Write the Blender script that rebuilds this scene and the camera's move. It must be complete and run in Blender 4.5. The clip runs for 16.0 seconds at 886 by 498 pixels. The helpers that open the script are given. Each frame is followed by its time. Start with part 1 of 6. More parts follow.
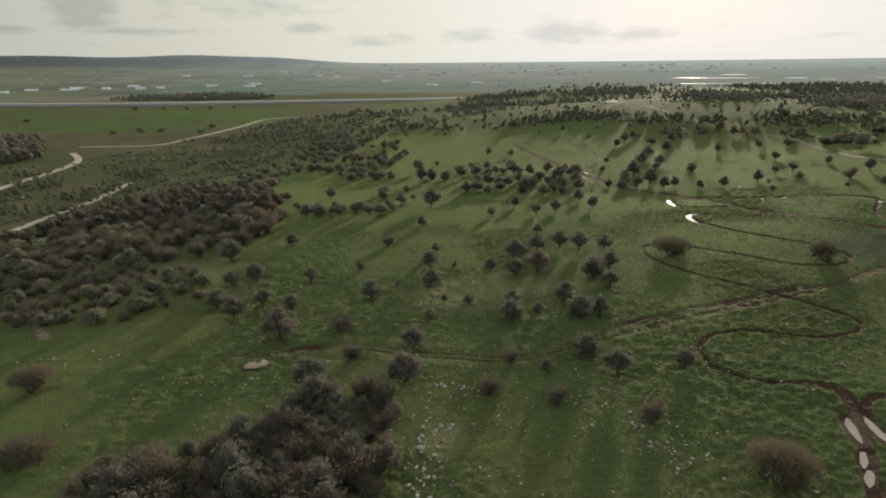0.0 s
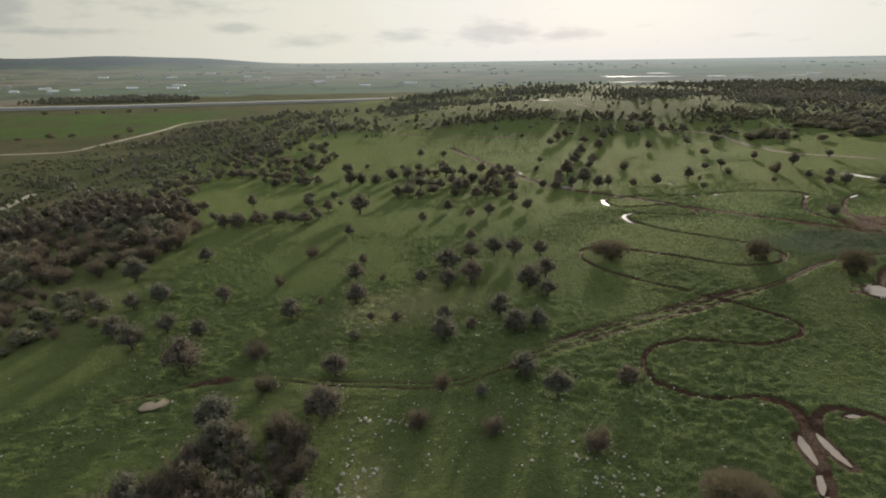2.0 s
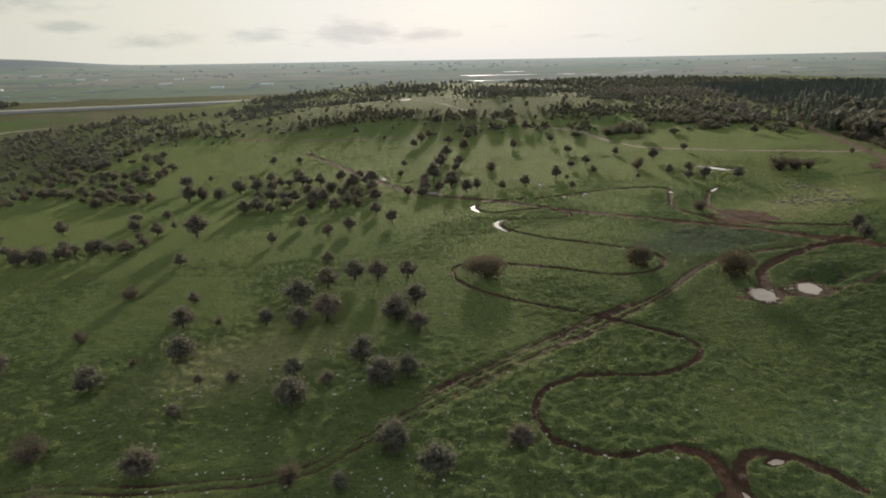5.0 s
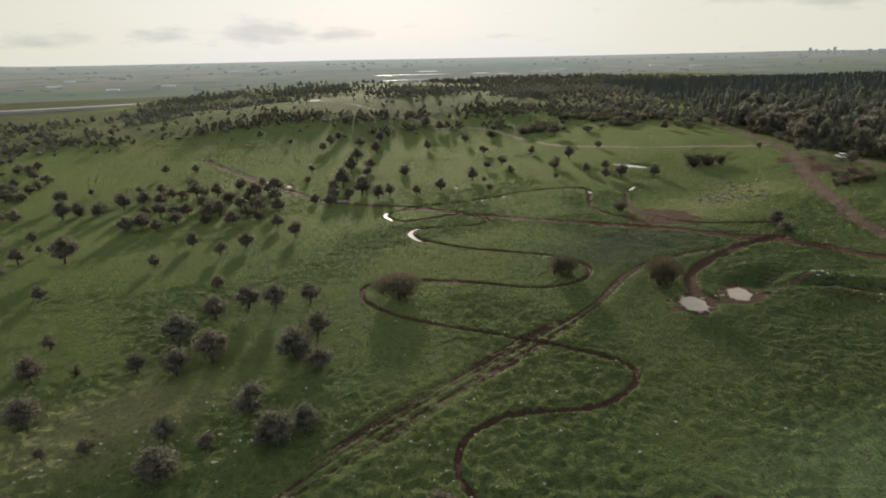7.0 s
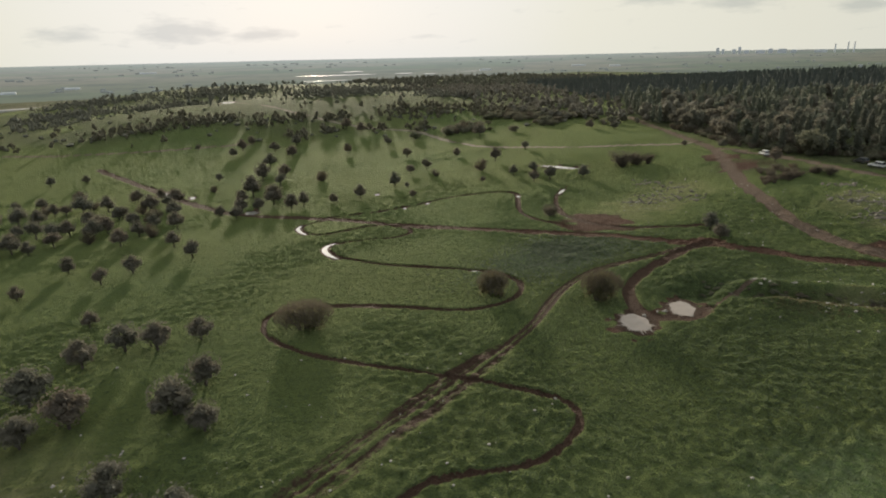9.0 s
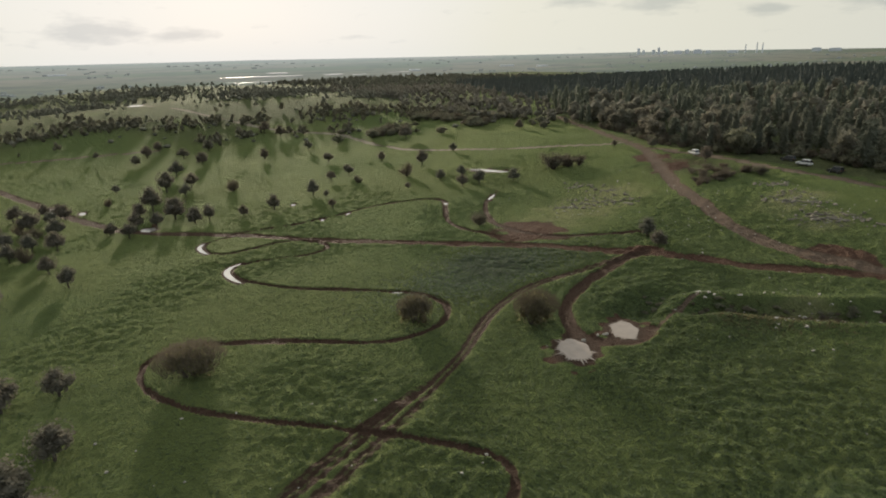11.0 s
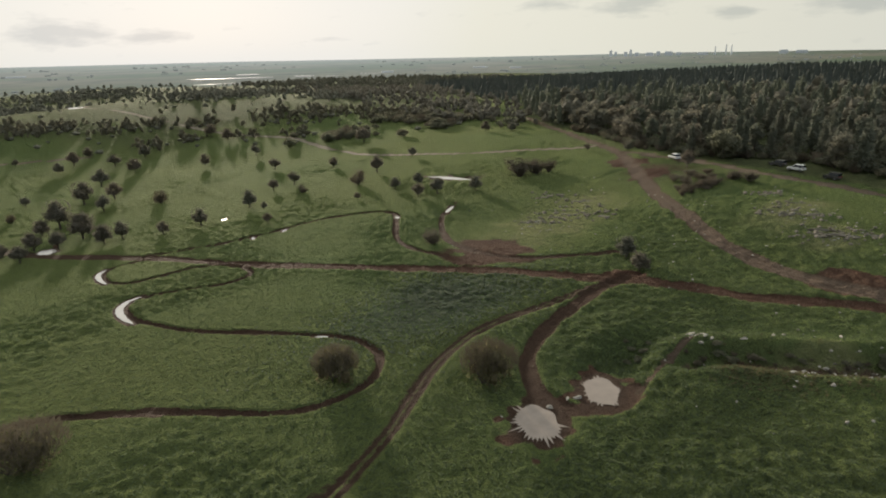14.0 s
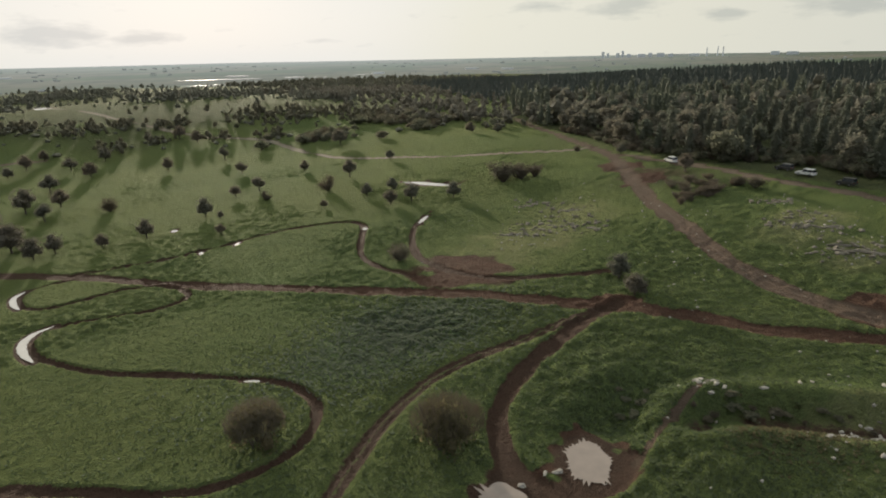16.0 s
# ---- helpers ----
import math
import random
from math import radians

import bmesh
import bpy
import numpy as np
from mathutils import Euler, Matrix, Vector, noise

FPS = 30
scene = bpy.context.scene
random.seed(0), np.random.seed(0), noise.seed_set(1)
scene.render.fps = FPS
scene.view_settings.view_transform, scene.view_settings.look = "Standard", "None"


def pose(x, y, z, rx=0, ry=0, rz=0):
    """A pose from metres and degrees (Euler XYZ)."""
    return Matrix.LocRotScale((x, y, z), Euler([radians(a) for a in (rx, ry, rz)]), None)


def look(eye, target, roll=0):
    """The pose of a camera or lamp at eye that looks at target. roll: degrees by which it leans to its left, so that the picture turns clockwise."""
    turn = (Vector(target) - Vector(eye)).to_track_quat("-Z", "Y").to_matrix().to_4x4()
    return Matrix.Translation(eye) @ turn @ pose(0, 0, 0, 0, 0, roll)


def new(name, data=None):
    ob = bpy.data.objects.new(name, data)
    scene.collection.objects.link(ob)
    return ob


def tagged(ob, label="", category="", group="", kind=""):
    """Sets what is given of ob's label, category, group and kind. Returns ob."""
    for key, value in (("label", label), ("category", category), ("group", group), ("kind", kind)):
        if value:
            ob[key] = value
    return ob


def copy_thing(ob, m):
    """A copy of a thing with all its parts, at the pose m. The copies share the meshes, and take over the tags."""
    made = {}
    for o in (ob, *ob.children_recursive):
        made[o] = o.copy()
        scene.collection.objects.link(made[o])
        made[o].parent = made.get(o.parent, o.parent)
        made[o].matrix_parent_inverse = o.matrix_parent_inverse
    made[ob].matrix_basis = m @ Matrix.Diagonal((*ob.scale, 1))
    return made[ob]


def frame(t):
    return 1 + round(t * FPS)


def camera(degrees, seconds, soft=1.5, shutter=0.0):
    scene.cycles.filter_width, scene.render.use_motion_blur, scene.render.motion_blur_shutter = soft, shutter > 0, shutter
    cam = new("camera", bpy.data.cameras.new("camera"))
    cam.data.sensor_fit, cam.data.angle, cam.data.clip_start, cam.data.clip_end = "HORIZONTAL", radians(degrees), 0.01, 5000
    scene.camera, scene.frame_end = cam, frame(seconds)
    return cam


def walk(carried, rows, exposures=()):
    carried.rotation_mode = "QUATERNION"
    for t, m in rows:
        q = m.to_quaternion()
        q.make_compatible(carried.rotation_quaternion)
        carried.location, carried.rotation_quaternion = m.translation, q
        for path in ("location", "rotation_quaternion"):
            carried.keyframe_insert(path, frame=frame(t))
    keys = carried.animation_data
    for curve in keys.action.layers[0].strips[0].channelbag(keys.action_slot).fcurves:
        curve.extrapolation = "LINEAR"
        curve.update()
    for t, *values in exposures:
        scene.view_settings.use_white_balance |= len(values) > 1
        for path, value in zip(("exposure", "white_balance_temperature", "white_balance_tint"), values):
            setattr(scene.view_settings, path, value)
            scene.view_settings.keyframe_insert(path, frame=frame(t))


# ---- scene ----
cam = camera(71.6, 16.0, soft=1.95)
METRES, EYE, TILT, LEAN, TURN = 115.0, 48.0, -17.2, 0.4, 0.0
ROWS = [
    (0.0, 0.0, 0.0, 0.0, 0.0, 0.0, -0.0),
    (0.5, 0.0068, 0.0213, 0.0049, -1.35, 0.0, 0.49),
    (1.0, 0.014, 0.0433, 0.0103, -3.22, -0.03, 1.14),
    (1.5, 0.0204, 0.0657, 0.0153, -4.59, -0.05, 1.57),
    (2.0, 0.0277, 0.0906, 0.0211, -5.58, -0.08, 1.93),
    (2.5, 0.035, 0.1174, 0.028, -6.6, -0.12, 2.27),
    (3.0, 0.0444, 0.1487, 0.0352, -8.22, -0.18, 2.83),
    (3.5, 0.0534, 0.1778, 0.0421, -10.3, -0.3, 3.51),
    (4.0, 0.0644, 0.2088, 0.0497, -12.88, -0.47, 4.33),
    (6.5, 0.1357, 0.347, 0.0809, -22.84, -1.49, 7.48),
    (7.0, 0.1534, 0.3728, 0.0867, -24.7, -1.74, 8.06),
    (7.5, 0.1717, 0.398, 0.0923, -26.31, -1.95, 8.54),
    (8.0, 0.191, 0.4224, 0.0973, -27.85, -2.17, 8.98),
    (8.5, 0.2127, 0.4478, 0.1028, -29.56, -2.44, 9.45),
    (9.0, 0.2334, 0.4703, 0.1075, -31.15, -2.71, 9.9),
    (9.5, 0.2549, 0.4922, 0.1119, -32.96, -3.01, 10.39),
    (12.0, 0.3756, 0.59, 0.1298, -38.76, -4.01, 11.84),
    (12.5, 0.4029, 0.6093, 0.1322, -39.09, -4.04, 11.92),
    (13.0, 0.4279, 0.6271, 0.1344, -39.31, -4.07, 11.96),
    (13.5, 0.4557, 0.6463, 0.1364, -39.45, -4.06, 11.97),
    (14.0, 0.4814, 0.6641, 0.1384, -39.54, -4.05, 11.99),
    (14.5, 0.5075, 0.6824, 0.1402, -39.57, -4.02, 12.0),
    (15.0, 0.5345, 0.7009, 0.1423, -39.64, -3.99, 12.03),
    (15.5, 0.5655, 0.7207, 0.1442, -39.91, -4.02, 12.09),
    (16.0, 0.599, 0.7405, 0.1454, -40.17, -4.04, 12.13),
]
walk(cam, [(t, pose(0, 0, EYE, TILT, LEAN, TURN) @ pose(METRES * x, METRES * y, METRES * z, 90 + pitch, roll, yaw)) for t, x, y, z, yaw, pitch, roll in ROWS])

# ---- world, sun, exposure ----
SUN_AZ, SUN_EL = 20.7, 9.3
world = bpy.data.worlds.new("world")
scene.world = world
world.use_nodes = True
wn = world.node_tree.nodes
wl = world.node_tree.links
wn.clear()
w_out = wn.new("ShaderNodeOutputWorld")
w_bg = wn.new("ShaderNodeBackground")
w_sky = wn.new("ShaderNodeTexSky")
w_sky.sky_type = "NISHITA"
w_sky.sun_disc = False
w_sky.sun_elevation = radians(SUN_EL)
w_sky.sun_rotation = radians(SUN_AZ)
w_sky.dust_density = 3.0
w_co = wn.new("ShaderNodeTexCoord")
sun_dir = Vector((math.sin(radians(SUN_AZ)) * math.cos(radians(SUN_EL)), math.cos(radians(SUN_AZ)) * math.cos(radians(SUN_EL)), math.sin(radians(SUN_EL))))


def wmath(op, a, b=None, c=None):
    n = wn.new("ShaderNodeMath")
    n.operation = op
    for k, v in enumerate((a, b, c)):
        if v is None:
            continue
        if isinstance(v, (int, float)):
            n.inputs[k].default_value = v
        else:
            wl.new(v, n.inputs[k])
    return n.outputs[0]


def wmix(fac, a, b):
    n = wn.new("ShaderNodeMix")
    n.data_type = "RGBA"
    for sock, v in ((n.inputs[0], fac), (n.inputs[6], a), (n.inputs[7], b)):
        if isinstance(v, (int, float)):
            sock.default_value = v
        elif isinstance(v, tuple):
            sock.default_value = (*v, 1)
        else:
            wl.new(v, sock)
    return n.outputs[2]


# high thin overcast, brightest round the sun, with darker cloud banks
w_dot = wn.new("ShaderNodeVectorMath")
w_dot.operation = "DOT_PRODUCT"
wl.new(w_co.outputs["Generated"], w_dot.inputs[0])
w_dot.inputs[1].default_value = sun_dir
w_near = wn.new("ShaderNodeValToRGB")
wl.new(wmath("MULTIPLY_ADD", w_dot.outputs["Value"], 0.5, 0.5), w_near.inputs[0])
ramp = w_near.color_ramp
ramp.elements[0].position, ramp.elements[0].color = 0.25, (0.47, 0.51, 0.56, 1)
ramp.elements[1].position, ramp.elements[1].color = 1.0, (0.765, 0.765, 0.75, 1)
for pos, col in ((0.60, (0.53, 0.56, 0.56)), (0.75, (0.62, 0.62, 0.55)), (0.88, (0.69, 0.68, 0.585)), (0.955, (0.735, 0.725, 0.635)), (0.982, (0.765, 0.76, 0.72))):
    e = ramp.elements.new(pos)
    e.color = (*col, 1)
w_sep = wn.new("ShaderNodeSeparateXYZ")
wl.new(w_co.outputs["Generated"], w_sep.inputs[0])
w_az = wmath("MULTIPLY", wmath("ARCTAN2", w_sep.outputs[0], w_sep.outputs[1]), 57.3)
w_el = wmath("MULTIPLY", wmath("ARCSINE", w_sep.outputs[2]), 57.3)
w_comb = wn.new("ShaderNodeCombineXYZ")
wl.new(wmath("MULTIPLY", w_az, 0.14), w_comb.inputs[0])
wl.new(wmath("MULTIPLY", w_el, 0.50), w_comb.inputs[1])
w_noise = wn.new("ShaderNodeTexNoise")
wl.new(w_comb.outputs[0], w_noise.inputs["Vector"])
w_noise.inputs["Scale"].default_value = 2.6
w_noise.inputs["Detail"].default_value = 8
w_noise.inputs["Roughness"].default_value = 0.58
# cloud banks: azimuth, elevation, width, height, weight
w_banks = None
for az, el, wide, high, weight in (
    (-28.6, 3.9, 2.6, 1.5, 1.15), (-25, 2.25, 6, 0.35, 0.75), (-33.5, 2.3, 1.8, 0.35, 0.8), (-11.7, 2.6, 2.4, 0.5, 0.8), (-16, 4.2, 7, 0.8, 0.6),
    (-5.5, 1.6, 4.0, 0.7, 0.6), (2.2, 1.9, 2.6, 0.7, 0.75), (10.5, 2.1, 4.0, 0.95, 0.95), (16.8, 1.9, 2.6, 0.6, 0.8), (31, 1.6, 2.0, 0.25, 0.5),
    (50.3, 4.0, 2.5, 0.5, 0.8), (57.4, 3.7, 3.0, 0.75, 0.95), (65.1, 2.9, 1.9, 0.5, 0.9), (73.6, 3.2, 3.4, 0.8, 0.95),
    (0, 12, 60, 4, 0.5), (180, 30, 90, 14, 0.7), (-120, 20, 50, 9, 0.6), (120, 24, 50, 9, 0.6),
):
    u = wmath("MULTIPLY", wmath("SUBTRACT", w_az, az), 1 / wide)
    v = wmath("MULTIPLY", wmath("SUBTRACT", w_el, el), 1 / high)
    g = wmath("MULTIPLY", wmath("EXPONENT", wmath("MULTIPLY", wmath("ADD", wmath("MULTIPLY", u, u), wmath("MULTIPLY", v, v)), -1.0)), weight)
    w_banks = g if w_banks is None else wmath("MAXIMUM", w_banks, g)
w_shape = wmath("MULTIPLY_ADD", w_noise.outputs[0], 1.7, -0.85)
w_bank = wn.new("ShaderNodeMapRange")
wl.new(wmath("ADD", w_banks, w_shape), w_bank.inputs[0])
w_bank.inputs[1].default_value, w_bank.inputs[2].default_value = 0.2, 0.8
w_bank.inputs[3].default_value, w_bank.inputs[4].default_value = 0.0, 0.75
w_gray = wn.new("ShaderNodeVectorMath")
w_gray.operation = "MULTIPLY"
# the cloud is thicker away to the west
w_side = wn.new("ShaderNodeMapRange")
w_side.interpolation_type = "SMOOTHSTEP"
wl.new(w_az, w_side.inputs[0])
w_side.inputs[1].default_value, w_side.inputs[2].default_value = -48.0, 2.0
w_side.inputs[3].default_value, w_side.inputs[4].default_value = 0.72, 1.0
w_veil = wn.new("ShaderNodeVectorMath")
w_veil.operation = "SCALE"
wl.new(w_near.outputs[0], w_veil.inputs[0])
wl.new(w_side.outputs[0], w_veil.inputs["Scale"])
wl.new(w_veil.outputs[0], w_gray.inputs[0])
w_gray.inputs[1].default_value = (0.68, 0.715, 0.76)
w_cloud = wmix(w_bank.outputs[0], w_veil.outputs[0], w_gray.outputs[0])
w_dim = wn.new("ShaderNodeVectorMath")
w_dim.operation = "SCALE"
w_dim.inputs["Scale"].default_value = 0.06
wl.new(w_sky.outputs[0], w_dim.inputs[0])
# an overcast sky is brighter overhead than near the horizon
w_up = wn.new("ShaderNodeMapRange")
w_up.interpolation_type = "SMOOTHSTEP"
wl.new(w_el, w_up.inputs[0])
w_up.inputs[1].default_value, w_up.inputs[2].default_value = 7.0, 45.0
w_up.inputs[3].default_value, w_up.inputs[4].default_value = 1.0, 1.40
w_lift = wn.new("ShaderNodeVectorMath")
w_lift.operation = "SCALE"
wl.new(wmix(0.97, w_dim.outputs[0], w_cloud), w_lift.inputs[0])
wl.new(w_up.outputs[0], w_lift.inputs["Scale"])
wl.new(w_lift.outputs[0], w_bg.inputs[0])
w_bg.inputs[1].default_value = 1.0
wl.new(w_bg.outputs[0], w_out.inputs[0])

sun = new("sun", bpy.data.lights.new("sun", "SUN"))
sun.data.energy = 5.0
sun.data.angle = radians(3.0)
sun.data.color = (1.0, 0.88, 0.71)
sun.matrix_world = look((0, 0, 300), Vector((0, 0, 300)) - sun_dir)
scene.view_settings.exposure = 0.16

# ---- land form ----
SWELLS_X, SWELLS_Y = np.linspace(-60, 200, 6), np.linspace(60, 340, 6)
SLOPE =  [-3.9, 5.2, -0.2, 0.0, 11.9]
SWELLS =  [[-0.5, -0.8, 0.0, 0.2, 0.0, 0.0], [-0.4, -0.1, 0.7, 0.1, -0.3, 0.1], [0.4, 0.8, 1.0, -0.2, -0.4, 0.2], [0.5, 0.1, -0.0, -0.5, -0.0, -0.5], [0.3, 0.3, -0.5, -1.0, -0.6, -1.6], [0.3, 1.2, 1.0, 0.1, -0.4, -1.1]]


def ease(a, b, x):
    u = np.clip((x - a) / (b - a), 0, 1)
    return u * u * (3 - 2 * u)


def bell(x, y, cx, cy, sx, sy):
    return np.exp(-((x - cx) / sx) ** 2 - ((y - cy) / sy) ** 2)


def land(x, y):
    """Height of the smooth land: a low rounded hill above a plain, a wooded ridge, far hills."""
    x, y = np.asarray(x, float), np.asarray(y, float)
    cx, cy = np.clip(x, -120, 230) / 100, np.clip(y, 0, 520) / 100
    hill = SLOPE[0] + SLOPE[1] * cx + SLOPE[2] * cx * cx + SLOPE[3] * cy + SLOPE[4] * bell(x, y, 140, 480, 170, 105)
    for i, kx in enumerate(SWELLS_X):
        for j, ky in enumerate(SWELLS_Y):
            hill = hill + SWELLS[i][j] * bell(x, y, kx, ky, 60, 65)
    hill = hill + 1.2 * bell(x, y, 183, 128, 22, 24)
    hill = hill + 13.5 * bell(x, y, 510, 180, 210, 270) + 3.5 * bell(x, y, 600, 180, 120, 270) + 9 * bell(x, y, 170, 760, 170, 150)
    on_hill = ease(-200, -60, x + 18 * np.sin(y / 90)) * (1 - ease(780, 1000, y - 0.25 * np.clip(x, 0, 600)))
    on_hill = on_hill * (1 - ease(900, 1300, x)) * ease(-700, -300, y)
    d = np.hypot(x, y)
    a = np.degrees(np.arctan2(x, y))
    far = 66 * np.exp(-((a + 33) / 7.5) ** 2) + 58 * np.exp(-((a + 21.5) / 5) ** 2) + 38 * np.exp(-((a + 14.5) / 4.5) ** 2) + 60 * np.exp(-((a + 48) / 7) ** 2)
    low = -24 + 0.0108 * np.maximum(d - 1150, 0) + far * ease(3000, 4300, d)
    return on_hill * hill + (1 - on_hill) * low


def lattice(ix, iy, seed):
    h = (ix.astype(np.int64) * 374761393 + iy.astype(np.int64) * 668265263 + seed * 974634541) & 0x7FFFFFFF
    h = ((h ^ (h >> 13)) * 1274126177) & 0x7FFFFFFF
    return ((h ^ (h >> 16)) & 0xFFFF) / 65535.0


def ripple(x, y, size, seed):
    """Smooth random relief, 0 to 1, with swells of that size in metres."""
    u, v = x / size, y / size
    iu, iv = np.floor(u), np.floor(v)
    fu, fv = u - iu, v - iv
    fu, fv = fu * fu * (3 - 2 * fu), fv * fv * (3 - 2 * fv)
    a, b = lattice(iu, iv, seed), lattice(iu + 1, iv, seed)
    c, d = lattice(iu, iv + 1, seed), lattice(iu + 1, iv + 1, seed)
    return (a * (1 - fu) + b * fu) * (1 - fv) + (c * (1 - fu) + d * fu) * fv


def curve_through(pts, step=1.5):
    """A smooth line through the points, sampled every step metres."""
    p = np.array(pts, float)
    p = np.vstack([2 * p[0] - p[1], p, 2 * p[-1] - p[-2]])
    out = []
    for k in range(1, len(p) - 2):
        n = max(2, int(np.hypot(*(p[k + 1] - p[k])) / step))
        t = np.linspace(0, 1, n, endpoint=False)[:, None]
        out.append(0.5 * (2 * p[k] + (p[k + 1] - p[k - 1]) * t + (2 * p[k - 1] - 5 * p[k] + 4 * p[k + 1] - p[k + 2]) * t ** 2 + (3 * p[k] - p[k - 1] - 3 * p[k + 1] + p[k + 2]) * t ** 3))
    return np.vstack(out + [p[-2:-1]])


# tracks: plan, half width, depth, number of ruts, label
SNAKE = [(55.4, 83.8), (49.5, 84.8), (44.6, 89.5), (43.6, 93.5), (44.5, 97.3), (48.2, 101.4), (55.1, 102.5), (63.1, 99), (68.8, 98.5), (74.4, 100.9), (76.0, 105.3), (73.0, 111.3), (68.9, 117.4), (62.0, 126.5), (56.0, 134.8), (52.9, 140.4), (51.1, 146.6), (51.4, 151.6), (53.6, 155.5), (57.5, 156.8)]
SNAKE_BACK = [(57.5, 156.8), (62.1, 154.7), (67.7, 150.2), (74.1, 143.9), (79.4, 138.3), (83.6, 135.2), (90.1, 134.4), (94.3, 136.4), (97.1, 139.8), (97.8, 143.3), (96.5, 148.9), (88.5, 159.7), (82.2, 167.3), (78.4, 175.0), (76.8, 181.7), (77.4, 187.0), (80.1, 189.2), (85.8, 187.6), (93.6, 184.8), (99.0, 185.7), (100.7, 189.2), (98.6, 195.5), (92.6, 199.1), (86.4, 198.6), (81.1, 199.5), (78.8, 204.5), (79.6, 211), (84.3, 213.5), (88.7, 212.6)]
RED_ROAD = [(42.2, 348.8), (52.5, 308.0), (61.0, 271.0), (68.4, 243.2), (78.7, 226.9), (88.3, 214.9), (103.6, 189.8), (117.8, 168.7), (127.6, 154.5), (133.4, 143.9), (139.5, 130.9), (142.8, 122.1), (145.0, 113.2), (149.0, 104.7), (153.8, 95.2), (158, 84), (166, 66), (176, 40)]
EAST_ROAD = [(285.2, 280.8), (266.0, 252.1), (250.6, 226.4), (236.6, 205.6), (223.5, 186.6), (203.5, 168.4), (183.5, 149.5), (171.3, 135.6), (162.5, 124.7), (158.1, 114.7), (156.3, 105.0), (157, 92), (161, 76)]
DOUBLE_RUTS = [(-42, 106.5), (-35.6, 108.3), (-26.5, 109.4), (-18.2, 108.4), (-11.2, 105.5), (-1.1, 101.1), (11.7, 97.9), (19.4, 99.7), (30.3, 104.7), (49.3, 111.3), (68.9, 117.4), (85.0, 123.5), (94.3, 129.0), (101.7, 133.0), (111.0, 135.6), (121.5, 134.4), (131.8, 132.8), (138.5, 131.6)]
POOL_TRACK = [(141.2, 130.9), (131.3, 130.9), (122.1, 129.5), (113.6, 126.9), (108.4, 123.5), (105.1, 119.2), (104.3, 115.3), (105.5, 112.2), (109.0, 110.4), (113.0, 111.0)]
BANK_PATH = [(112.2, 110.4), (115.5, 110.7), (119.3, 111.4), (123.5, 111.8), (127.2, 111.9)]
SANDY_PATH = [(-128, 151), (-118, 146), (-104, 138), (-95, 131), (-87, 122)]
UPPER_LOOP = [(88.7, 216.3), (100.4, 212.3), (114.4, 211.1), (130.5, 210.7), (141.1, 205.1), (143.3, 198.3), (136.9, 189.4), (131.4, 181.4), (129.1, 173.7), (129.9, 163)]
EAST_LOOP = [(156.5, 190.7), (149.7, 187.1), (142.8, 179.8), (137.1, 171.1), (135.0, 160.4), (137.3, 151.5), (142.4, 145.7), (149.7, 138.4)]
HILL_PATH = [(135, 500), (141, 474), (148, 446), (152, 426), (157, 410), (160, 400), (165, 384), (169, 373), (174, 363), (180.5, 355), (189.2, 338), (188, 316), (186, 294), (188, 273), (198.6, 249), (204, 238), (210, 229), (218, 218), (227, 205), (236.2, 201)]
CAR_ROAD = [(227.5, 186), (224.5, 172.0), (222.3, 157), (218.4, 145.5), (216.4, 137), (214.7, 127), (211.9, 117), (208, 104), (200, 82)]
MUD = [(56.4, 83.2), (58.5, 80.9), (58.1, 77.0), (56.3, 72.2), (53.8, 67.2), (50.5, 61), (47, 54)]
MUD_SIDE = [(58.2, 74.5), (61.0, 78.2), (64.0, 78.9), (66.1, 77.7), (68.2, 74.7), (69.5, 70)]
FAR_PATH = [(5.8, 417.9), (23.7, 399.1), (40.6, 387.3), (70, 372), (110, 362)]
TRACKS = [
    (HILL_PATH, 1.5, 0.05, 0, "pale stony path over the scrubby hill", 0.9),
    (SANDY_PATH, 1.1, 0.05, 0, "short pale sandy path through grey scrub", 0.8),
    (FAR_PATH, 1.2, 0.03, 0, "faint pale path through the far meadow", 0.45),
    (CAR_ROAD, 1.7, 0.08, 2, "grey gravel road along the edge of the wood", 0.4),
    (UPPER_LOOP, 0.75, 0.30, 0, "narrow muddy bike track looping through the meadow", 0.0),
    (EAST_LOOP, 0.8, 0.16, 0, "narrow red-brown mud track beside stony meadow", 0.0),
    (SNAKE, 0.50, 0.26, 0, "winding narrow bike track worn into wet grass", 0.0),
    (SNAKE_BACK, 0.62, 0.30, 0, "winding brown bike track with tight bends", 0.0),
    (DOUBLE_RUTS, 2.2, 0.28, 4, "wheel ruts of a farm track crossing the meadow", 0.0),
    (POOL_TRACK, 1.25, 0.3, 0, "curved dark mud track leading to flooded pools", 0.0),
    (BANK_PATH, 0.35, 0.05, 0, "thin pale footpath along the ditch bank", 0.25),
    (MUD, 0.95, 0.25, 2, "deeply rutted mud track with standing water", 0.0),
    (MUD_SIDE, 0.75, 0.18, 0, "short muddy side track round a puddle", 0.0),
    (EAST_ROAD, 2.1, 0.12, 2, "wide reddish dirt road climbing to the wood", 0.3),
    (RED_ROAD, 1.6, 0.14, 2, "red-brown earth road across the green meadow", 0.0),
]
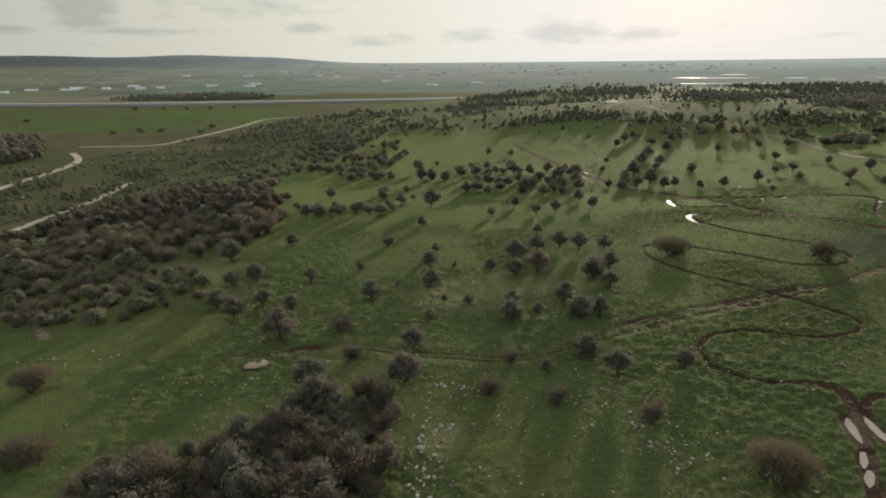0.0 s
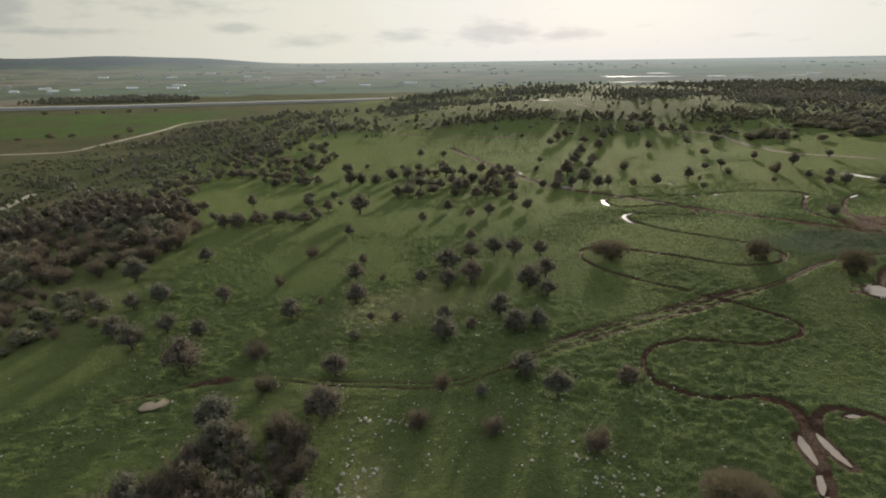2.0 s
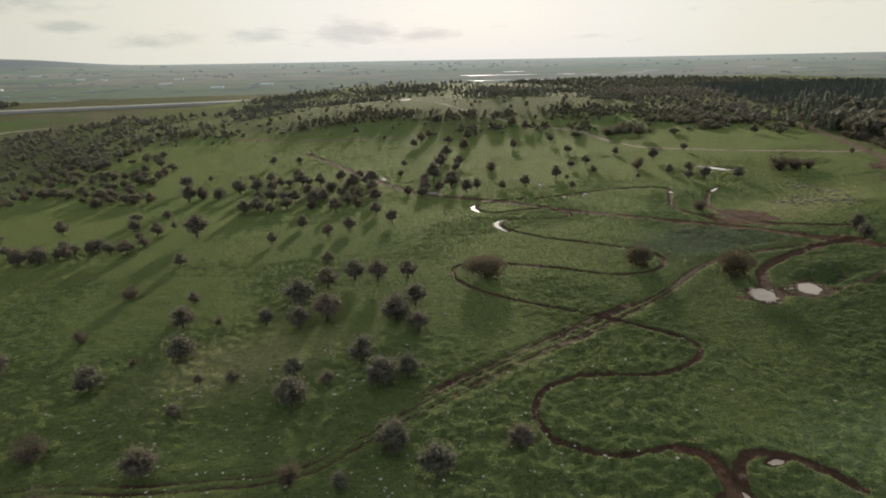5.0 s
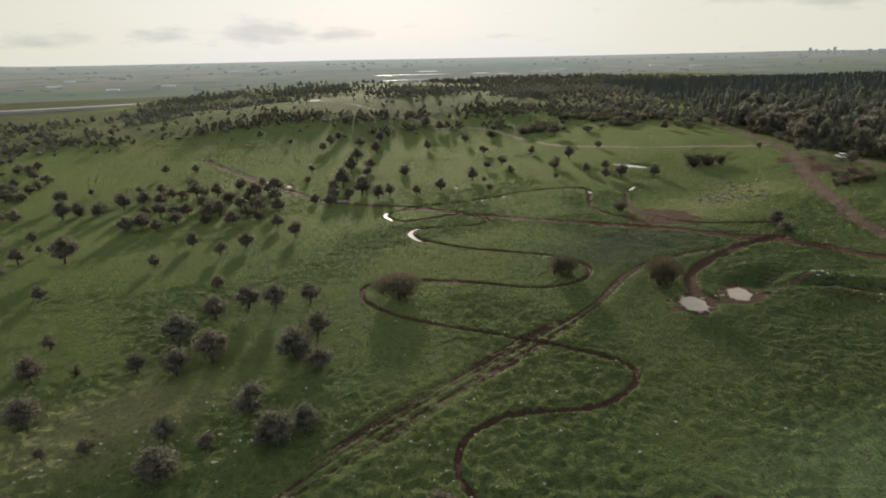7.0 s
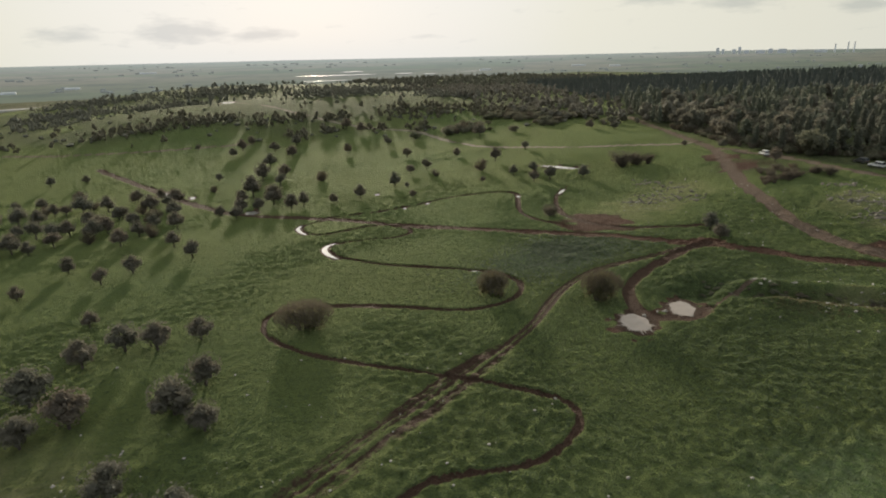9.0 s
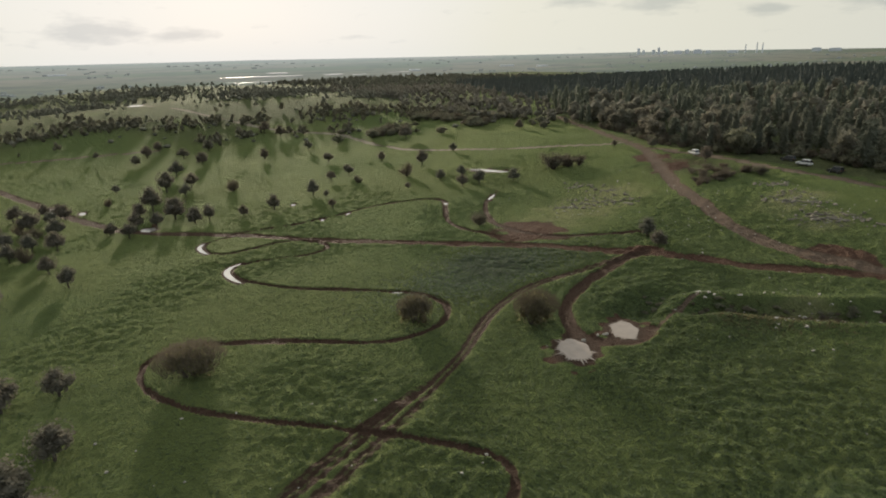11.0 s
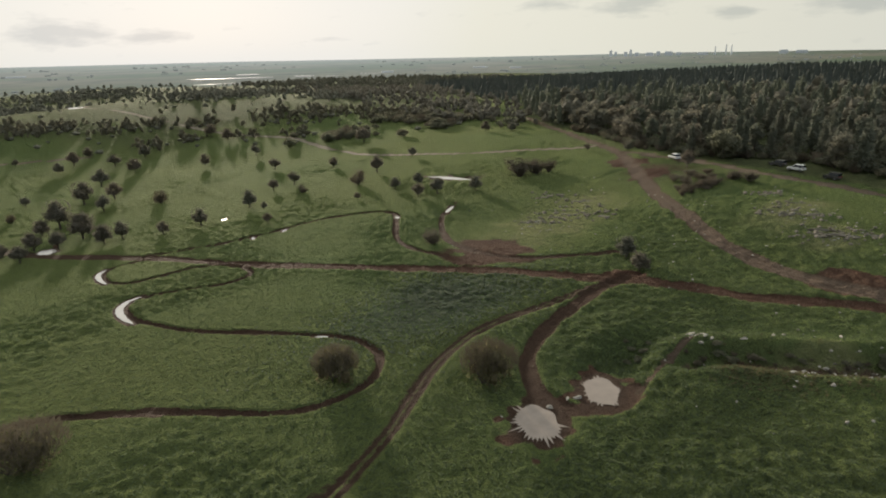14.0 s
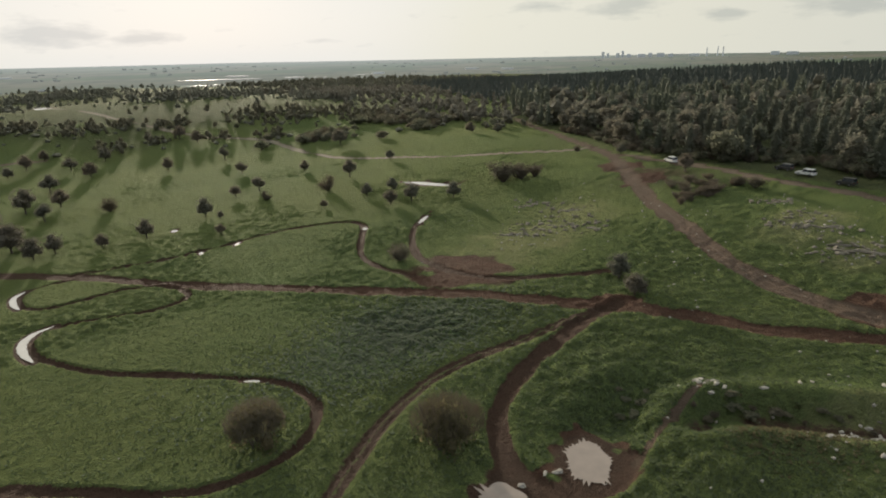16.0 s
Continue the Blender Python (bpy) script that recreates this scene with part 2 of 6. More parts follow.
# puddles: x, y, half length, half width, turn in degrees, shape, label
PUDDLES = [
    (100.4, 115.0, 3.6, 2.6, 40, "spiky", "flooded pool of milky brown water with ragged ruts"),
    (110.0, 113.6, 3.0, 2.3, 36, "ragged", "flooded pool of milky brown water on the track"),
    (52.3, 65.6, 1.9, 0.5, 60, "plain", "short puddle in a wheel rut"),
    (50.8, 62.2, 1.8, 0.55, 60, "plain", "short puddle in a wheel rut"),
    (65.0, 76.9, 1.1, 0.45, 0, "plain", "small puddle on a muddy side track"),
    (74.2, 238.6, 2.4, 1.8, 70, "ragged", "bright puddle on the earth road"),
    (58.1, 286.3, 4.2, 2.4, 79, "spiky", "bright puddle on the far earth road"),
    (64.2, 274.3, 2.0, 1.0, 78, "plain", "small puddle on the far earth road"),
    (176.6, 214.5, 6.6, 2.0, -66, "plain", "long pool behind low trees"),
    (153.6, 189.2, 3.3, 0.55, 35, "plain", "narrow puddle on the mud track"),
    (136, 506, 8.0, 4.2, 76, "plain", "bright pool on the hill"),
    (113.6, 232.9, 1.2, 0.7, 65, "plain", "small round puddle in the meadow"),
    (142.0, 195.4, 1.1, 0.55, 52, "plain", "small puddle in the track bend"),
    (111.1, 209.9, 0.9, 0.45, 60, "plain", "small puddle on the loop track"),
    (119.0, 209.9, 1.1, 0.5, 40, "ragged", "small puddle on the loop track"),
    (94.8, 151.0, 0.9, 0.3, -40, "plain", "tiny puddle in the winding track"),
]

# long puddles that follow a bend or a rut: plan, half width, label
LONG_PUDDLES = [
    ([(76.4, 178.5), (75.9, 182.0), (76.3, 186.0), (78.2, 189.0), (81.0, 190.2)], 0.62, "crescent puddle filling a bend of the track"),
    ([(78.3, 203.5), (78.0, 207.0), (78.6, 210.5), (80.6, 212.8)], 0.55, "bright puddle in a bend of the track"),
    ([(55.8, 74.6), (54.9, 72.2), (54.4, 70.4), (54.0, 68.6)], 0.6, "long puddle in a wheel rut"),
    ([(58.1, 74.6), (57.7, 71.8), (57.5, 69.6), (57.6, 67.6)], 0.6, "long puddle in a wheel rut"),
]


def spread(a, b, step, grow, limit):
    """Even steps between a and b, growing steps out to the limit on both sides."""
    mid = list(np.arange(a, b + 1e-6, step))
    s = step
    while mid[-1] < limit[1]:
        s *= grow
        mid.append(mid[-1] + s)
    s = step
    low = [a]
    while low[-1] > limit[0]:
        s *= grow
        low.append(low[-1] - s)
    return np.array(low[:0:-1] + mid)


GX = spread(-45, 162, 0.36, 1.035, (-4950, 4950))
gy_near = spread(62, 205, 0.36, 1.013, (20, 560))
gy_far = spread(560, 561, 5.0, 1.045, (559, 4950))
gy_back = np.array([-4950, -3000, -1500, -700, -300, -120, -40, 0])
GY = np.concatenate([gy_back, gy_near[(gy_near > 8) & (gy_near < 562)], gy_far[gy_far > 566]])
MX, MY = np.meshgrid(GX, GY)
MZ = land(MX, MY)
dirt = np.zeros_like(MZ)
pale = np.zeros_like(MZ)
owner = np.zeros(MZ.shape, np.int16)
wet = np.zeros_like(MZ)
smooth = np.zeros_like(MZ)


def window(x0, x1, y0, y1):
    return slice(*np.searchsorted(GY, (y0, y1))), slice(*np.searchsorted(GX, (x0, x1)))


def nearest(line, reach):
    """Signed sideways distance to a line on the grid, within reach of it."""
    best = np.full(MZ.shape, 1e3)
    side = np.zeros_like(MZ)
    for a, b in zip(line[:-1], line[1:]):
        w = window(min(a[0], b[0]) - reach, max(a[0], b[0]) + reach, min(a[1], b[1]) - reach, max(a[1], b[1]) + reach)
        x, y = MX[w], MY[w]
        if x.size == 0:
            continue
        d = b - a
        n = max(np.hypot(*d), 1e-6)
        t = np.clip(((x - a[0]) * d[0] + (y - a[1]) * d[1]) / (n * n), 0, 1)
        px, py = x - a[0] - t * d[0], y - a[1] - t * d[1]
        r = np.hypot(px, py)
        s = np.sign(px * d[1] - py * d[0])
        closer = r < best[w]
        best[w] = np.where(closer, r, best[w])
        side[w] = np.where(closer, s, side[w])
    return best, side


# rolling tussocks
core = ((MX > -90) & (MX < 260) & (MY > 30) & (MY < 420)).astype(float)
tuss = 0.26 * (ripple(MX, MY, 2.6, 1) - 0.5) + 0.22 * (np.abs(ripple(MX, MY, 1.4, 2) - 0.5) - 0.2) + 0.42 * (ripple(MX, MY, 0.82, 5) - 0.5)
patch = ease(0.35, 0.75, ripple(MX, MY, 17, 3))
MZ += core * (tuss * (0.35 + 0.9 * patch) + 0.25 * (ripple(MX, MY, 9, 4) - 0.5))
# the bank and ditch beside the pools
DITCH = [(122.3, 109.6), (125.3, 107.4), (128.4, 104), (131, 99.5), (134.5, 94.5), (139, 89.5), (146, 82)]
r, s = nearest(curve_through(DITCH), 9)
MZ += np.where(r < 9, -1.45 * np.exp(-(r / 2.1) ** 2) + np.where(s < 0, 0.9, 0.5) * np.exp(-((r - 4.0) / 2.0) ** 2) * (1 - np.exp(-(r / 1.5) ** 2)), 0)
MZ += 0.9 * bell(MX, MY, 118, 104.5, 6, 4) - 1.7 * bell(MX, MY, 119, 116.2, 5.6, 3.2) + 0.7 * bell(MX, MY, 122, 121, 9, 3)
pale_bank = np.where(r < 9, np.exp(-((r - 1.6) / 1.0) ** 2), 0) * ease(0.35, 0.6, ripple(MX, MY, 3, 8))
pale = np.maximum(pale, 0.35 * pale_bank)
dirt = np.maximum(dirt, 0.62 * np.where(r < 9, np.exp(-(r / 1.5) ** 2), 0) * ease(0.15, 0.55, ripple(MX, MY, 2.2, 9)))
wet = np.maximum(wet, 0.7 * np.where(r < 9, np.exp(-(r / 1.5) ** 2), 0))
for k, (pts, half, deep, ruts, label, grey) in enumerate(TRACKS):
    line = curve_through(pts)
    r, s = nearest(line, half * 2.5 + 1.2)
    wob = half * (0.75 + 0.5 * ripple(MX, MY, 3.1, 20 + k)) + 0.25 * (ripple(MX, MY, 0.9, 50 + k) - 0.5)
    if half == 0.62:
        wob = wob * (1 + 0.75 * bell(MX, MY, 71, 147, 8, 8) + 0.4 * bell(MX, MY, 88, 160, 5, 5))
    m = 1 - ease(0.78, 1.15, r / wob)
    if grey > 0.5 and ruts == 0:
        m = m * (0.35 + 0.65 * ease(0.1, 0.4, ripple(MX, MY, 14, 44))) * (0.62 if pts is FAR_PATH else 1.0)
    if ruts == 4:
        off = r * s
        tight = 1 - 0.3 * ease(66, 84, MX)
        off = off / tight + 0.6 * (ripple(MX, MY, 8, 71) - 0.5)
        outer = ease(15, 40, MX) * (1 - ease(70, 84, MX))
        lanes = 0
        for n, (o, part) in enumerate(((-2.5, outer), (-1.7, outer), (-0.75, 1.0), (0.7, 1.0), (1.5, outer * 0.8), (2.2, outer * 0.6))):
            lanes = lanes + part * (0.55 + 0.7 * ripple(MX, MY, 6, 80 + n)) * np.exp(-((off - o) / (0.30 + 0.15 * ripple(MX, MY, 7, 90 + n))) ** 2)
        middle = (0.06 + 0.16 * ease(30, 60, MX) + 0.28 * ease(72, 92, MX)) * (1 - ease(1.1, 2.2, r / tight))
        m = np.clip(lanes + middle, 0, 1) * (0.7 + 0.3 * ripple(MX, MY, 6, 70)) * (0.85 + 0.1 * ease(60, 90, MX)) * (r < 3.4)
        owned = r < 2.0
    else:
        owned = m > 0.5
    if pts is EAST_ROAD:
        m = m * (0.84 + 0.16 * np.cos(6.283 * (r * s) / 1.25 + 3.0 * ripple(MX, MY, 11, 46)))
    bed = -deep * m + 0.35 * deep * np.exp(-((r - 1.45 * half) / (0.4 * half)) ** 2)
    if ruts == 2:
        bed = bed - 0.10 * np.exp(-((r - 0.75) / 0.3) ** 2)
    near_track = r < 900
    MZ = np.where(near_track, MZ + bed - core * (0.2 if ruts == 4 else 0.7) * tuss * m, MZ)
    if pts is RED_ROAD:
        wet = np.maximum(wet, 0.8 * m * ease(150, 215, MY))
    dirt = np.maximum(dirt, m)
    pale = np.where(m > 0.3, np.maximum(pale * (1 - m), grey * m), pale)
    owner[owned] = k + 1
    if ruts in (0, 4) and grey < 0.2:
        wet = np.maximum(wet, np.clip((1.7 if ruts else 0.85) * m, 0, 1))
# bare red patches and the churned crossing
for cx, cy, sx, sy in ((136, 160, 9, 13), (140, 131, 5, 4), (158, 104, 7, 9), (203, 165, 9, 6), (214, 178, 8, 7), (100, 114, 5.0, 3.8), (108.5, 113, 4.4, 3.2), (-28, 109, 7, 1.6)):
    b = bell(MX, MY, cx, cy, sx, sy)
    dirt = np.maximum(dirt, ease(0.32, 0.72, b * (0.45 + 0.9 * ripple(MX, MY, 3.3, 91))))
LEVELS = []
for x, y, a, b, turn, shape, label in PUDDLES:
    c, s = math.cos(radians(turn)), math.sin(radians(turn))
    u, v = (MX - x) * c + (MY - y) * s, -(MX - x) * s + (MY - y) * c
    q = np.hypot(u / (a + min(1.2, 0.4 * a)), v / (b + min(0.8, 0.4 * b)))
    w = window(x - 0.8, x + 0.8, y - 0.8, y + 0.8)
    level = float(land(x, y)) - 0.18
    LEVELS.append(level)
    m = 1 - ease(0.95, 1.5, q)
    MZ = MZ * (1 - m) + (level - 0.05 - 0.1 * (1 - ease(0, 0.7, q))) * m
    dirt = np.maximum(dirt, 0.9 * (1 - ease(0.9, 1.3, q * (0.6 + 0.8 * ripple(MX, MY, 1.3, 93)))))
    wet = np.maximum(wet, 1 - ease(0.9, 1.25, q))
for pts, half, label in LONG_PUDDLES:
    line = curve_through(pts, 0.5)
    r, s = nearest(line, half + 4)
    mid = line[len(line) // 2]
    level = float(land(*mid)) - 0.2
    m = 1 - ease(half + 0.3, half + 1.3, r)
    MZ = np.where(r < 50, MZ * (1 - m) + (level - 0.06) * m, MZ)
    dirt = np.maximum(dirt, np.where(r < 50, 0.9 * (1 - ease(half + 0.2, half + 0.7, r)), 0))
    wet = np.maximum(wet, np.where(r < 50, 1 - ease(half, half + 0.8, r), 0))
stony = np.zeros_like(MZ)
for cx, cy, sx, sy in ((155, 160, 22, 14), (172, 162, 16, 12), (186, 122, 18, 9), (176, 112, 12, 6), (132, 98, 7, 6), (0, 76, 5, 9), (-80, 155, 30, 25), (5, 130, 24, 14)):
    stony = np.maximum(stony, bell(MX, MY, cx, cy, sx, sy))
weeds = np.maximum(np.maximum(bell(MX, MY, 113, 147, 14, 8), 0.7 * bell(MX, MY, 84, 73, 20, 14)), 0.2 * bell(MX, MY, 112, 98, 14, 8))
PLAIN = 1 - ease(-190, -90, MX + 18 * np.sin(MY / 90)) * (1 - ease(820, 960, MY - 0.25 * np.clip(MX, 0, 600)))

# sown and tilled fields of the valley
edge_noise = 40 * (ripple(MX, MY, 120, 61) - 0.5)
sown = ease(640, 700, MY + edge_noise) * (1 - ease(925, 950, MY - 0.05 * (MX + 700))) * (1 - ease(-240, -190, MX - 0.25 * (MY - 800) + edge_noise))
tilled = ease(1120, 1150, MY - 0.12 * (MX + 700)) * (1 - ease(1400, 1450, MY)) * (1 - ease(-620, -560, MX + edge_noise))
rank = (1 - ease(-180, -60, MX)) * (1 - sown) * (1 - tilled)
# rough growth on the far hill, leaf litter under the woods
rough_hill = 0.9 * ease(375, 425, MY + 0.25 * MX - 30 + 60 * (ripple(MX, MY, 45, 62) - 0.5)) * ease(0.22, 0.55, 0.15 + ripple(MX, MY, 34, 63))
WOOD_LINE = [(212, 90), (218, 122), (222, 140), (226, 160), (230, 178), (238, 194), (254, 214), (264, 245), (300, 300), (345, 335), (420, 500), (480, 600), (560, 570), (700, 300), (740, -80), (390, -30), (270, 40)]
litter = np.zeros(MZ.shape, bool)
for (x0, y0), (x1, y1) in zip(WOOD_LINE, WOOD_LINE[1:] + WOOD_LINE[:1]):
    cut = ((y0 > MY) != (y1 > MY)) & (MX < (x1 - x0) * (MY - y0) / (y1 - y0 + 1e-9) + x0)
    litter ^= cut
# grey scrub below the slope, trampled brown ground by the crossing under the wood
brown = np.maximum(np.maximum(0.9 * bell(MX, MY, -108, 158, 42, 34), 0.8 * bell(MX, MY, 208, 160, 15, 13)), 0.75 * bell(MX, MY, 250, 205, 20, 24))
brown = np.maximum(brown, 0.7 * bell(MX, MY, 126, 102, 4, 4))
dirt = np.maximum(dirt, 0.56 * bell(MX, MY, 209, 166, 13, 13) * ease(0.2, 0.7, ripple(MX, MY, 4, 95) + 0.15))
brown = brown * ease(0.1, 0.5, ripple(MX, MY, 5, 64) + 0.15)
rank = np.maximum(np.maximum(np.maximum(rank, rough_hill), litter), brown)
rank = np.maximum(rank, 0.95 * ease(560, 680, np.hypot(MX, MY)) * ease(60, 160, MX))


def ground_z(x, y):
    """Height of the built ground at a place."""
    i = min(max(int(np.searchsorted(GX, x)) - 1, 0), len(GX) - 2)
    j = min(max(int(np.searchsorted(GY, y)) - 1, 0), len(GY) - 2)
    u, v = (x - GX[i]) / (GX[i + 1] - GX[i]), (y - GY[j]) / (GY[j + 1] - GY[j])
    return float((MZ[j, i] * (1 - u) + MZ[j, i + 1] * u) * (1 - v) + (MZ[j + 1, i] * (1 - u) + MZ[j + 1, i + 1] * u) * v)


# ---- materials ----
class Nodes:
    """A small helper to write node materials."""

    def __init__(self, name):
        self.mat = bpy.data.materials.new(name)
        self.mat.use_nodes = True
        self.tree = self.mat.node_tree
        self.bsdf = self.tree.nodes["Principled BSDF"]

    def node(self, kind, **values):
        n = self.tree.nodes.new(kind)
        for k, v in values.items():
            self.put(n.inputs[k.replace("_", " ")], v)
        return n

    def put(self, sock, v):
        if isinstance(v, bpy.types.NodeSocket):
            self.tree.links.new(v, sock)
        elif isinstance(v, tuple) and len(v) == 3 and sock.type == "RGBA":
            sock.default_value = (*v, 1)
        else:
            sock.default_value = v

    def noise(self, vec, scale, detail=4, rough=0.55):
        return self.node("ShaderNodeTexNoise", Vector=vec, Scale=scale, Detail=detail, Roughness=rough).outputs[0]

    def mix(self, fac, a, b, blend="MIX"):
        n = self.tree.nodes.new("ShaderNodeMix")
        n.data_type, n.blend_type = "RGBA", blend
        for sock, v in ((n.inputs[0], fac), (n.inputs[6], a), (n.inputs[7], b)):
            self.put(sock, v)
        return n.outputs[2]

    def map(self, v, a, b, c=0.0, d=1.0):
        n = self.tree.nodes.new("ShaderNodeMapRange")
        for k, val in enumerate((v, a, b, c, d)):
            self.put(n.inputs[k], val)
        return n.outputs[0]

    def math(self, op, a, b=0.0):
        n = self.tree.nodes.new("ShaderNodeMath")
        n.operation = op
        self.put(n.inputs[0], a)
        self.put(n.inputs[1], b)
        return n.outputs[0]

    def position(self):
        return self.node("ShaderNodeNewGeometry").outputs["Position"]

    def finish(self, colour, rough=0.9, bump=None, strength=0.4, distance=0.1, specular=0.3, metal=0.0):
        self.put(self.bsdf.inputs["Base Color"], colour)
        self.put(self.bsdf.inputs["Roughness"], rough)
        self.put(self.bsdf.inputs["Metallic"], metal)
        self.put(self.bsdf.inputs["Specular IOR Level"], specular)
        if bump is not None:
            b = self.node("ShaderNodeBump", Strength=strength, Distance=distance, Height=bump)
            self.put(self.bsdf.inputs["Normal"], b.outputs[0])
        return self.mat


def ground_material():
    m = Nodes("meadow_and_earth")
    pos = m.position()
    cover = m.tree.nodes.new("ShaderNodeAttribute")
    cover.attribute_name = "cover"
    sep = m.node("ShaderNodeSeparateColor", Color=cover.outputs["Color"])
    earth, stony, plain = sep.outputs[0], sep.outputs[1], sep.outputs[2]
    extra = m.tree.nodes.new("ShaderNodeAttribute")
    extra.attribute_name = "extra"
    sep2 = m.node("ShaderNodeSeparateColor", Color=extra.outputs["Color"])
    pale, wet, weeds = sep2.outputs[0], sep2.outputs[1], sep2.outputs[2]
    big, mid, fine, tiny = m.noise(pos, 0.02, 3), m.noise(pos, 0.16, 5, 0.6), m.noise(pos, 1.2, 6, 0.72), m.noise(pos, 2.8, 5, 0.72)
    grass = m.mix(m.map(big, 0.35, 0.65), (0.053, 0.079, 0.040), (0.087, 0.100, 0.047))
    grass = m.mix(m.map(mid, 0.35, 0.7, 0.0, 0.6), grass, (0.056, 0.074, 0.031))
    grass = m.mix(m.map(fine, 0.40, 0.75, 0.0, 0.55), grass, (0.098, 0.122, 0.058))
    grass = m.mix(m.map(tiny, 0.35, 0.62, 0.40, 0.0), grass, (0.036, 0.046, 0.021))
    herb = m.mix(m.map(fine, 0.4, 0.65), (0.075, 0.125, 0.055), (0.150, 0.180, 0.120))
    grass = m.mix(m.map(m.math("MULTIPLY", weeds, m.map(m.noise(pos, 0.4, 4), 0.3, 0.6, 0.6, 1.4)), 0.25, 0.7, 0.0, 0.75), grass, herb)
    dry = m.mix(m.map(fine, 0.35, 0.65), (0.16, 0.15, 0.075), (0.26, 0.235, 0.15))
    grass = m.mix(m.map(m.math("MULTIPLY", stony, mid), 0.22, 0.5, 0.0, 0.6), grass, dry)
    lots = m.tree.nodes.new("ShaderNodeAttribute")
    lots.attribute_name = "fields"
    sep3 = m.node("ShaderNodeSeparateColor", Color=lots.outputs["Color"])
    coarse = m.mix(m.map(m.noise(pos, 0.25, 6, 0.7), 0.38, 0.62), (0.054, 0.060, 0.035), (0.084, 0.088, 0.048))
    grass = m.mix(m.math("MULTIPLY", sep3.outputs[2], 0.8), grass, coarse)
    soil = m.mix(m.map(mid, 0.3, 0.7), (0.072, 0.040, 0.028), (0.112, 0.063, 0.044))
    soil = m.mix(m.map(fine, 0.35, 0.7, 0.0, 0.7), soil, (0.054, 0.035, 0.025))
    soil = m.mix(m.map(m.noise(pos, 2.6, 3), 0.56, 0.66, 0.0, 0.4), soil, (0.150, 0.102, 0.072))
    soil = m.mix(pale, soil, m.mix(fine, (0.22, 0.190, 0.145), (0.31, 0.275, 0.215)))
    soil = m.mix(m.math("MULTIPLY", wet, 0.6), soil, (0.044, 0.032, 0.024))
    edge = m.math("ADD", earth, m.map(fine, 0.3, 0.7, -0.22, 0.22))
    edge = m.math("ADD", edge, m.map(tiny, 0.3, 0.7, -0.16, 0.16))
    colour = m.mix(m.map(edge, 0.36, 0.62), grass, soil)
    # the fields of the plain
    field = m.node("ShaderNodeTexVoronoi", Vector=m.node("ShaderNodeMapping", Vector=pos, Scale=(0.0032, 0.0060, 0.0), Rotation=(0.0, 0.0, 0.5)).outputs[0], Scale=1.0, Randomness=0.8)
    sepf = m.node("ShaderNodeSeparateColor", Color=field.outputs["Color"])
    crop = m.mix(m.map(sepf.outputs[0], 0.2, 0.8), (0.066, 0.090, 0.038), (0.120, 0.108, 0.070))
    crop = m.mix(m.map(sepf.outputs[1], 0.62, 0.66), crop, (0.10, 0.085, 0.055))
    crop = m.mix(m.map(m.noise(pos, 0.012, 6, 0.7), 0.5, 0.62, 0.0, 0.7), crop, (0.060, 0.070, 0.036))
    streak = m.noise(m.node("ShaderNodeMapping", Vector=pos, Scale=(0.004, 0.05, 0.0)).outputs[0], 1.0, 4)
    crop = m.mix(m.math("MULTIPLY", sep3.outputs[2], 0.8), crop, m.mix(m.map(m.noise(pos, 0.03, 6, 0.7), 0.4, 0.6), (0.058, 0.068, 0.034), (0.094, 0.086, 0.050)))
    crop = m.mix(sep3.outputs[0], crop, m.mix(m.map(m.noise(pos, 0.02, 6, 0.7), 0.42, 0.62), m.mix(streak, (0.050, 0.092, 0.026), (0.072, 0.108, 0.034)), (0.070, 0.074, 0.040)))
    crop = m.mix(sep3.outputs[1], crop, m.mix(streak, (0.150, 0.115, 0.085), (0.190, 0.155, 0.120)))
    colour = m.mix(plain, colour, crop)
    h = m.math("ADD", m.math("MULTIPLY", fine, 0.6), m.math("MULTIPLY", tiny, 0.5))
    rough = m.map(wet, 0.0, 1.0, 0.95, 0.85)
    m.put(m.bsdf.inputs["Sheen Weight"], m.math("MULTIPLY", m.map(plain, 0.0, 0.8, 0.27, 0.04), m.math("MULTIPLY", m.map(sep3.outputs[2], 0.0, 1.0, 1.0, 0.3), m.map(edge, 0.36, 0.62, 1.0, 0.15))))
    bare = m.map(edge, 0.36, 0.62)
    m.put(m.bsdf.inputs["Specular Tint"], m.mix(bare, (0.68, 0.78, 0.42), (0.74, 0.60, 0.46)))
    m.bsdf.inputs["Sheen Roughness"].default_value = 0.5
    m.put(m.bsdf.inputs["Sheen Tint"], m.mix(bare, (0.54, 0.64, 0.15), (0.52, 0.38, 0.28)))
    return m.finish(colour, rough, h, 1.0, 1.1, m.map(edge, 0.36, 0.62, 0.02, 0.06))


